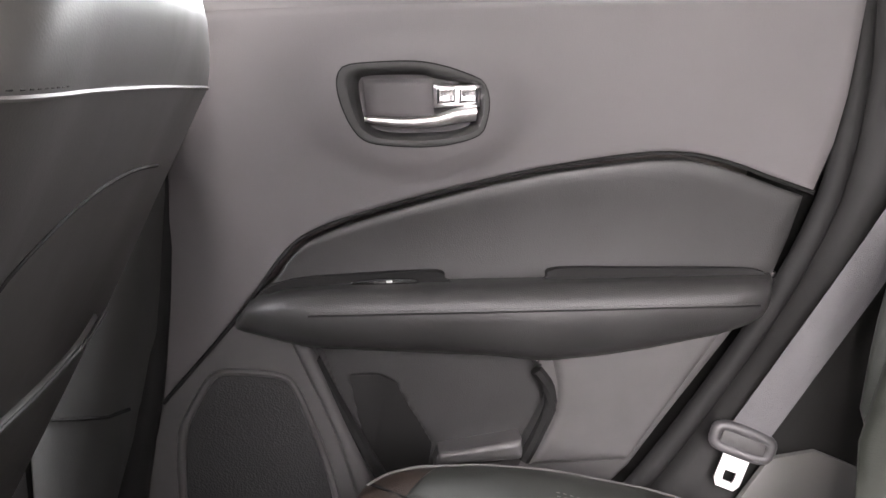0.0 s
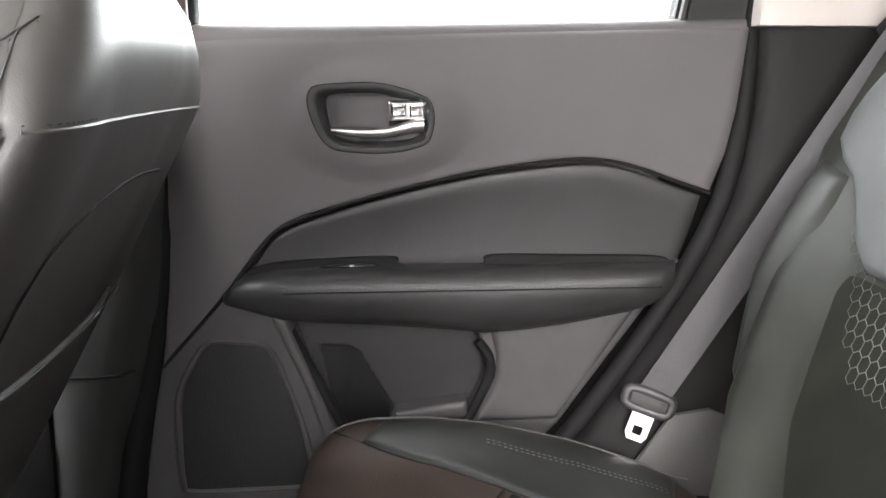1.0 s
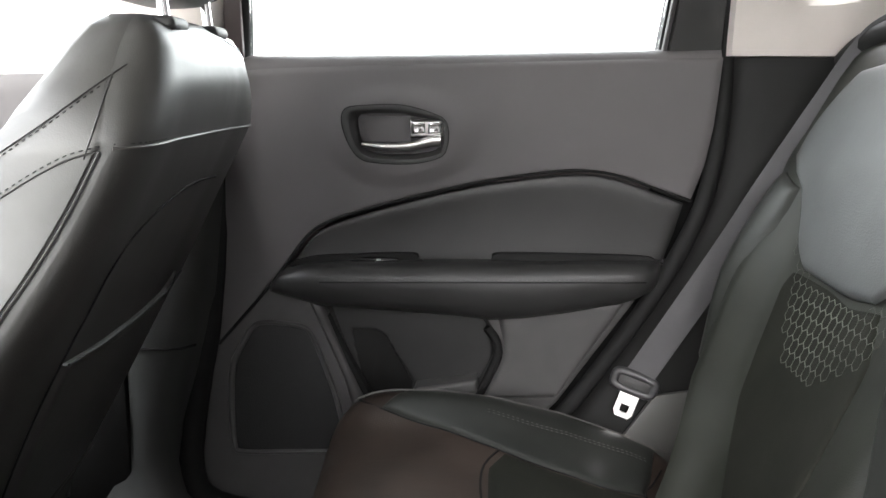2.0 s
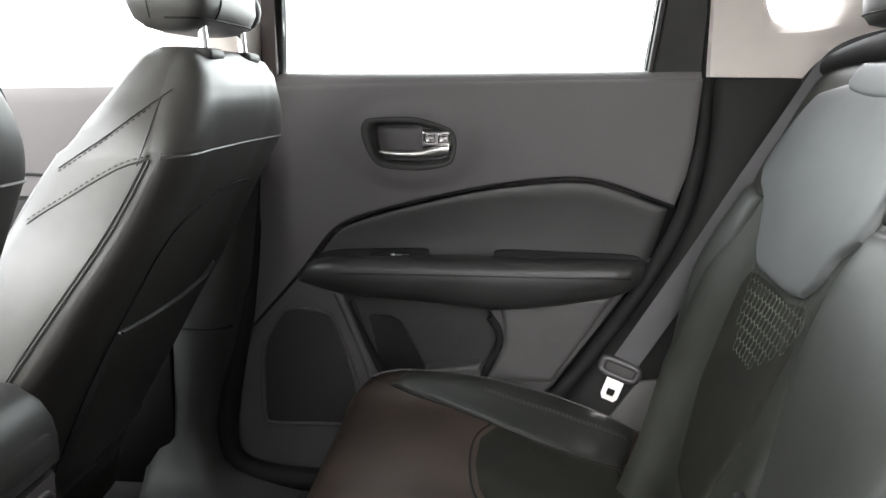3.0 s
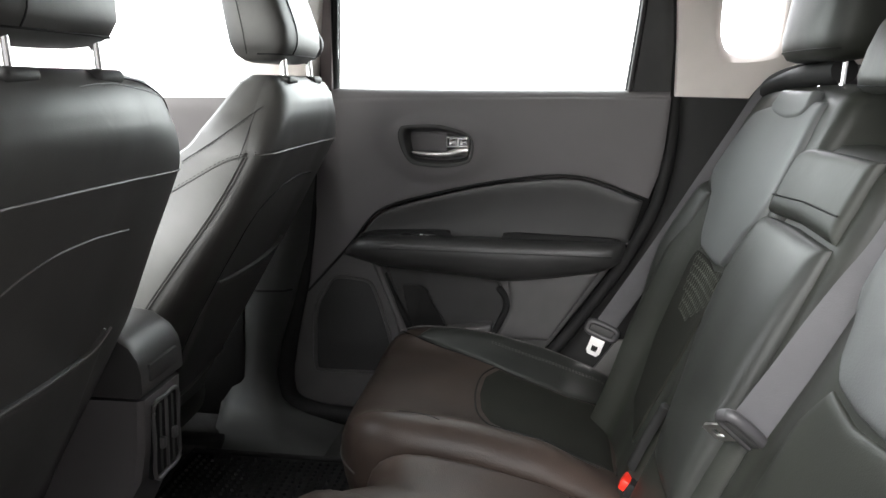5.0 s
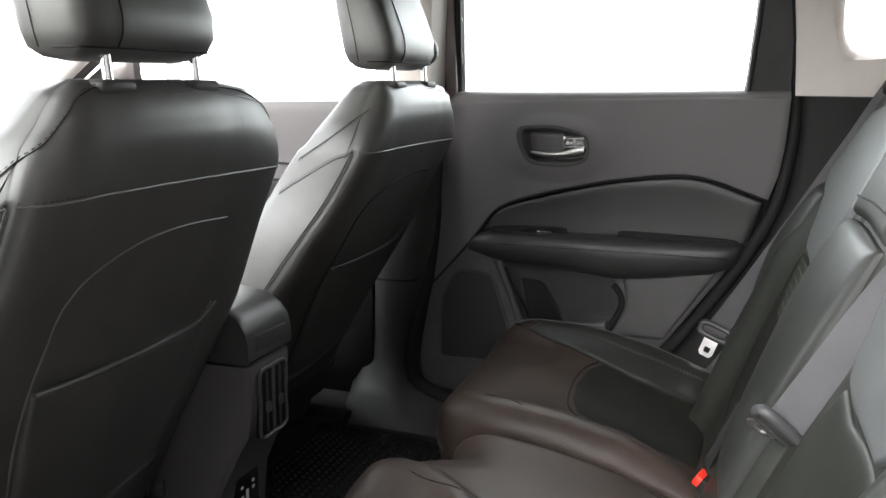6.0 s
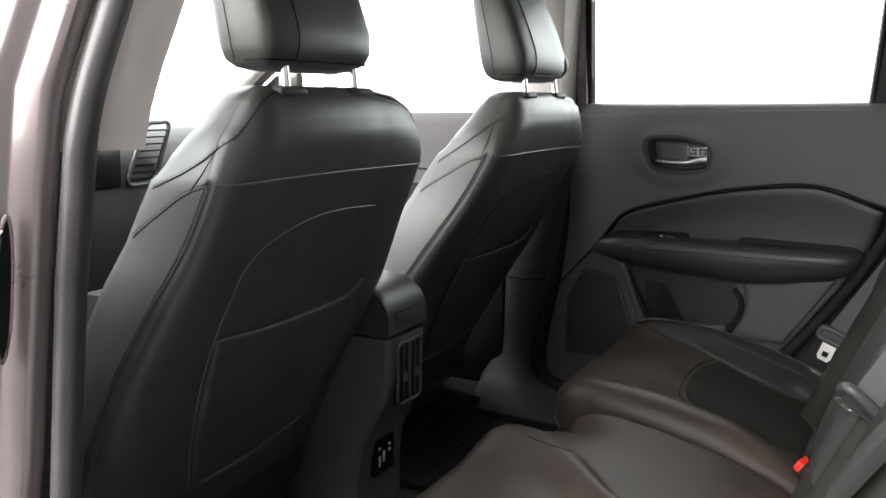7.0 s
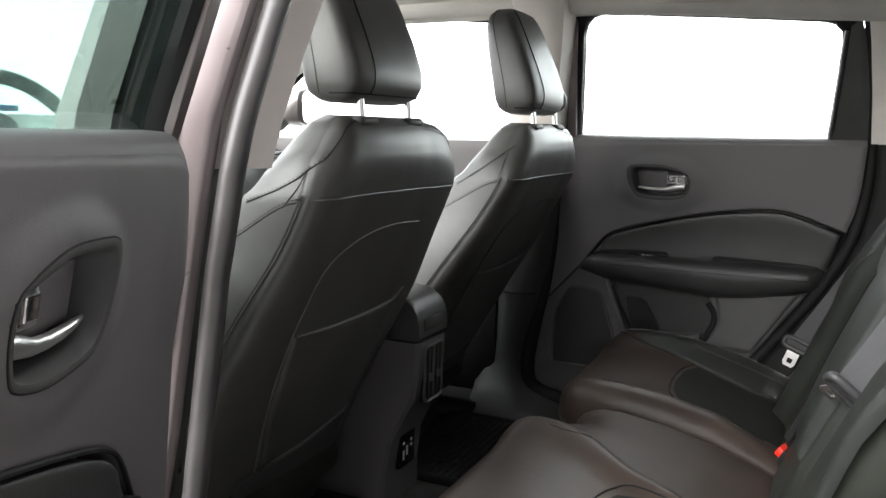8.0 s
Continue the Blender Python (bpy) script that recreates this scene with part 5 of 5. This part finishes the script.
# folding armrest in the middle backrest
part("armrest_panel", patch([(0.085, 0.60), (-0.10, 0.60)], [(0.195, 0.962), (0.06, 0.966), (-0.095, 0.962)], curve([(0.085, 0.60), (0.125, 0.70), (0.172, 0.78), (0.198, 0.85), (0.205, 0.91), (0.195, 0.962)], 30), [(-0.10, 0.60), (-0.105, 0.78), (-0.095, 0.962)], on_rear, 0.012, 0.022, 0.004, bulge=0.024), LEATHER_A, mid_back, "folded black leather armrest")
part("armrest_top", patch([(0.194, 0.968), (0.05, 0.972), (-0.095, 0.968)], curve([(0.200, 1.048), (0.176, 1.066), (0.05, 1.070), (-0.10, 1.070)], 24), [(0.194, 0.968), (0.200, 1.048)], [(-0.095, 0.968), (-0.10, 1.070)], on_rear, 0.012, 0.014, 0.004, bulge=0.003), LEATHER, mid_back, "flat leather panel above the armrest")
part("seam", tube([on_rear(y, z, 0.0152) for y, z in ((0.190, 0.991), (0.054, 0.998), (-0.090, 0.998))], 0.0014, 6), BLACK, mid_back)
part("carry_tongue", patch([(0.155, 0.545), (0.175, 0.545)], [(0.150, 0.655), (0.166, 0.66)], [(0.155, 0.545), (0.150, 0.655)], [(0.175, 0.545), (0.166, 0.66)], on_rear, 0.012, 0.006, 0.0), NIGHT, mid_back)
settle(bench, (0.40, 0.0, 0.33))


# ---- rear headrests ----
def rear_headrest(y0, w0, z0, h0, label):
    hd = thing("rear_headrest", label, "headrest", "rear headrests")
    rings = []
    for f, d, xf, w in ((0.0, 0.04, 0.02, 0.70), (0.02, 0.075, 0.006, 0.88), (0.08, 0.10, -0.002, 0.97), (0.2, 0.112, -0.004, 1.0), (0.5, 0.108, 0.006, 1.0), (0.75, 0.095, 0.018, 0.97), (0.9, 0.078, 0.03, 0.92), (0.97, 0.055, 0.042, 0.84), (1.0, 0.025, 0.056, 0.6)):
        ring = []
        for k in range(40):
            a = k * math.tau / 40
            c, s = math.cos(a), math.sin(a)
            n = 2 / 3.2
            ring.append((0.838 + xf + d / 2 - d / 2 * math.copysign(abs(s) ** n, s), y0 + w0 * w * math.copysign(abs(c) ** n, c), z0 + h0 * f))
        rings.append(ring)
    pad = part("pad", loft(rings), LEATHER, hd, "black leather headrest pad")
    part("seam", tube([(rings[2][k][0] - 0.0004, y0 + (rings[2][k][1] - y0) * 1.003, rings[2][k][2]) for k in range(2, 19)], 0.0012, 6), BLACK, pad)
    for s in (-1, 1):
        part("post", tube([(0.897, y0 + s * w0 * 0.36, z0 - 0.07), (0.900, y0 + s * w0 * 0.36, z0 + 0.03)], 0.0047, 10), CHROME, hd, "chrome headrest post")
        part("post_collar", box(0.880, 0.914, y0 + s * w0 * .36 - 0.019, y0 + s * w0 * .36 + 0.019, z0 - 0.062, z0 - 0.048, 0.005), DARK, hd)
    return settle(hd, (0.885, y0, z0 - 0.062))


rear_headrest(0.375, 0.158, 1.200, 0.21, "black leather outer rear headrest on chrome posts")
rear_headrest(-0.36, 0.158, 1.200, 0.21, "black leather outer rear headrest on chrome posts")
rear_headrest(0.0, 0.115, 1.150, 0.12, "low black leather middle rear headrest")


# ---- seat belts ----
def seat_belt(path, across, label, hang=None, grip=None, width=0.046, big=1.0):
    belt = thing("seat_belt", label, "seat belt", "rear seat belts")
    line = curve(path, 60)
    ends = [Vector(across[0]), Vector(across[1])]
    dirs = [ends[0].lerp(ends[1], min(1, k / (0.8 * len(line)))) for k in range(len(line))]
    part("webbing", ribbon(line, dirs, width), WEB, belt, "grey woven belt webbing")
    up = (Vector(path[1]) - Vector(path[0])).normalized()
    up = -Vector(hang).normalized() if hang else up
    side = Vector(grip or across[0])
    side = (side - up * side.dot(up)).normalized()
    m = Matrix.Translation(Vector(path[0])) @ Matrix((side, up.cross(side), up)).transposed().to_4x4() @ Matrix.Scale(big, 4)
    ring = curve([(-0.033, 0, 0), (-0.029, 0, 0.011), (0.0, 0, 0.014), (0.029, 0, 0.011), (0.033, 0, 0), (0.028, 0, -0.011), (0.0, 0, -0.013), (-0.028, 0, -0.011)], 48, True)
    g = tube(ring, 0.0075, 10, True)
    bmesh.ops.transform(g, matrix=m, verts=g.verts)
    slot = part("tongue_guide", g, GUIDE, belt, "plastic belt tongue guide")
    g = box(-0.027, 0.027, -0.006, 0.006, -0.009, 0.009, 0.003)
    bmesh.ops.transform(g, matrix=m, verts=g.verts)
    part("guide_bar", g, DARK, slot)
    # latch plate with its hole
    o = [(-0.016, -0.012), (0.016, -0.012), (0.016, -0.052), (0.011, -0.060), (-0.011, -0.060), (-0.016, -0.052)]
    i = [(-0.007, -0.038), (0.007, -0.038), (0.007, -0.046), (0.006, -0.051), (-0.006, -0.051), (-0.007, -0.046)]
    rows = [[(x, d, z) for x, z in ln] for ln, d in ((o, -0.0016), (o, 0.0016), (i, 0.0016), (i, -0.0016), (o, -0.0016))]
    g, _ = grid_bm(rows, True)
    bmesh.ops.transform(g, matrix=m, verts=g.verts)
    part("latch_plate", g, SATIN, slot, "bright steel latch plate")
    return belt


seat_belt([(0.572, 0.742, 0.611), (0.625, 0.735, 0.70), (0.70, 0.722, 0.83), (0.765, 0.708, 0.95), (0.825, 0.69, 1.06), (0.862, 0.665, 1.135), (0.885, 0.635, 1.168), (0.94, 0.60, 1.185), (1.02, 0.58, 1.18)], ((0.8, -0.25, -0.5), (0.8, -0.25, -0.5)), "grey seat belt hanging beside the rear seat", (-0.36, -0.05, -1.0), (0.85, -0.2, -0.40))
seat_belt([(0.675, -0.165, 0.750), (0.716, -0.182, 0.83), (0.742, -0.195, 0.885), (0.768, -0.205, 0.935), (0.793, -0.22, 0.985), (0.815, -0.24, 1.05), (0.838, -0.27, 1.12), (0.862, -0.30, 1.178), (0.93, -0.34, 1.188), (1.02, -0.40, 1.18)], ((0.72, -0.25, -0.62), (0.35, -0.9, -0.2)), "grey seat belt across the rear backrest", (-0.50, 0.85, -0.35), (0.72, 0.1, -0.6), big=1.05)

buckle = thing("belt_buckle", "black belt buckle with a red button", "buckle")
part("body", box(-0.013, 0.013, -0.022, 0.022, -0.05, 0.012, 0.004), BLACK, buckle)
part("button", box(-0.010, 0.010, -0.018, 0.018, 0.006, 0.024, 0.004), RED, buckle, "red release button")
buckle.matrix_basis = pose(0.592, 0.158, 0.516, 0, -60, -15)

tagged(link("side_trim", prism([(0.555, 0.52), (0.604, 0.592), (0.66, 0.600), (0.73, 0.57), (0.73, 0.46), (0.60, 0.47)], lambda x, z, h: (x, 0.742 - h, z), 0, 0.008, 0.003), LIGHTGREY), "light grey trim piece between cushion and wheel arch", "trim", kind="structure")

# belt guide cover on top of the quarter trim
for s in (1, -1):
    cover = link("belt_guide", tube(curve([(0.852, s * 0.712, 1.122), (0.866, s * 0.672, 1.150), (0.882, s * 0.58, 1.170), (0.892, s * 0.46, 1.180), (0.90, s * 0.32, 1.186)], 24), [0.015 + 0.0003 * i for i in range(25)], 10), BLACK)
    tagged(cover, "black belt guide cover behind the rear seat", "trim", kind="structure")

# ---- dashboard and wheel, seen past the front seats ----
dash = thing("dashboard", "dark dashboard with dark-rimmed air vents", "dashboard")
rows = []
for y in np.linspace(-0.76, 0.76, 28):
    hood = 0.10 * math.exp(-((y + 0.36) / 0.16) ** 4)
    rows.append([(-1.05, y, 0.62), (-1.00, y, 0.80), (-0.99, y, 0.95), (-1.02, y, 1.02 + hood * 0.5), (-1.07, y, 1.055 + hood), (-1.20, y, 1.06 + hood * 0.4), (-1.40, y, 1.03), (-1.40, y, 0.62)])
part("body", loft(rows), DARK, dash, "dark grained dashboard body")
for y, z0, z1, w in ((0.145, 0.925, 1.075, 0.040), (-0.155, 0.925, 1.075, 0.040), (0.67, 0.985, 1.045, 0.065), (-0.67, 0.985, 1.045, 0.065)):
    lean = 0.45 * y / abs(y) if z1 > 1.06 else 0.0
    v = part("air_vent", tube([(-0.985, y + q * w + lean * (z - z0), z) for q, z in curve([(-1, z0 + 0.008), (0, z0), (1, z0 + 0.012), (1.05, (z0 + z1) / 2), (0.9, z1 - 0.006), (0, z1), (-0.9, z1 - 0.008), (-1.05, (z0 + z1) / 2)], 40, True)], 0.006, 8, True), PIPE, dash, "dark-rimmed air vent")
    n = int((z1 - z0) / 0.017)
    for k in range(n):
        zz = z0 + 0.012 + k * (z1 - z0 - 0.016) / n
        part("vent_slat", box(-1.0, -0.982, y - w * 0.9 + lean * (zz - z0), y + w * 0.9 + lean * (zz - z0), zz, zz + 0.004, 0.001), BLACK, v)
part("screen", box(-1.0, -0.984, -0.09, 0.09, 0.92, 1.04, 0.006), GLOSS, dash)
part("blue_film", box(-1.10, -1.045, -0.45, -0.25, 1.148, 1.162, 0.002), BLUE, dash, "blue sheet on the dashboard top")
settle(dash, (-1.2, 0, 0.62))

wheel = thing("steering_wheel", "black leather steering wheel", "steering wheel")
m = Matrix.Translation((-0.88, -0.385, 1.05)) @ Euler((0, radians(-24), 0)).to_matrix().to_4x4()
g = tube([m @ Vector((0, 0.185 * math.cos(a), 0.185 * math.sin(a))) for a in np.linspace(0, math.tau, 49)[:-1]], 0.016, 10, True)
part("rim", g, LEATHER, wheel, "black leather wheel rim")
for a in (0, math.pi, 1.5 * math.pi):
    g = tube([m @ Vector((-0.02, 0.05 * math.cos(a), 0.05 * math.sin(a))), m @ Vector((0, 0.18 * math.cos(a), 0.18 * math.sin(a)))], 0.014, 8)
    part("spoke", g, SATIN, wheel)
g = box(-0.05, 0.01, -0.075, 0.075, -0.065, 0.06, 0.02, 3)
bmesh.ops.transform(g, matrix=m, verts=g.verts)
part("hub", g, DARK, wheel)
part("column", tube([(-0.91, -0.385, 1.03), (-1.03, -0.385, 0.97)], 0.045, 12), DARK, wheel)
settle(wheel, (-1.03, -0.385, 0.97))

wind = [(-1.42, 1.02), (-0.69, 1.488)]
g = bmesh.new()
g2, _ = grid_bm([[(x, y, z + 0.006 * (1 - (y / 0.66) ** 2)) for y in np.linspace(-0.66, 0.66, 12)] for x, z in wind])
g.free()
ob = tagged(link("windscreen", g2, GLASS), "clear curved windscreen", "window", kind="structure")
ob.visible_shadow = False

# dome lamp by the roof edge
lamp = thing("grab_handle", "folded light grey roof grab handle", "grab handle")
part("bar", tube(curve([(0.16, 0.59, 1.495), (0.18, 0.575, 1.475), (0.26, 0.572, 1.470), (0.34, 0.575, 1.475), (0.36, 0.59, 1.495)], 30), 0.010, 10), BEIGE, lamp)
settle(lamp, (0.26, 0.60, 1.49))
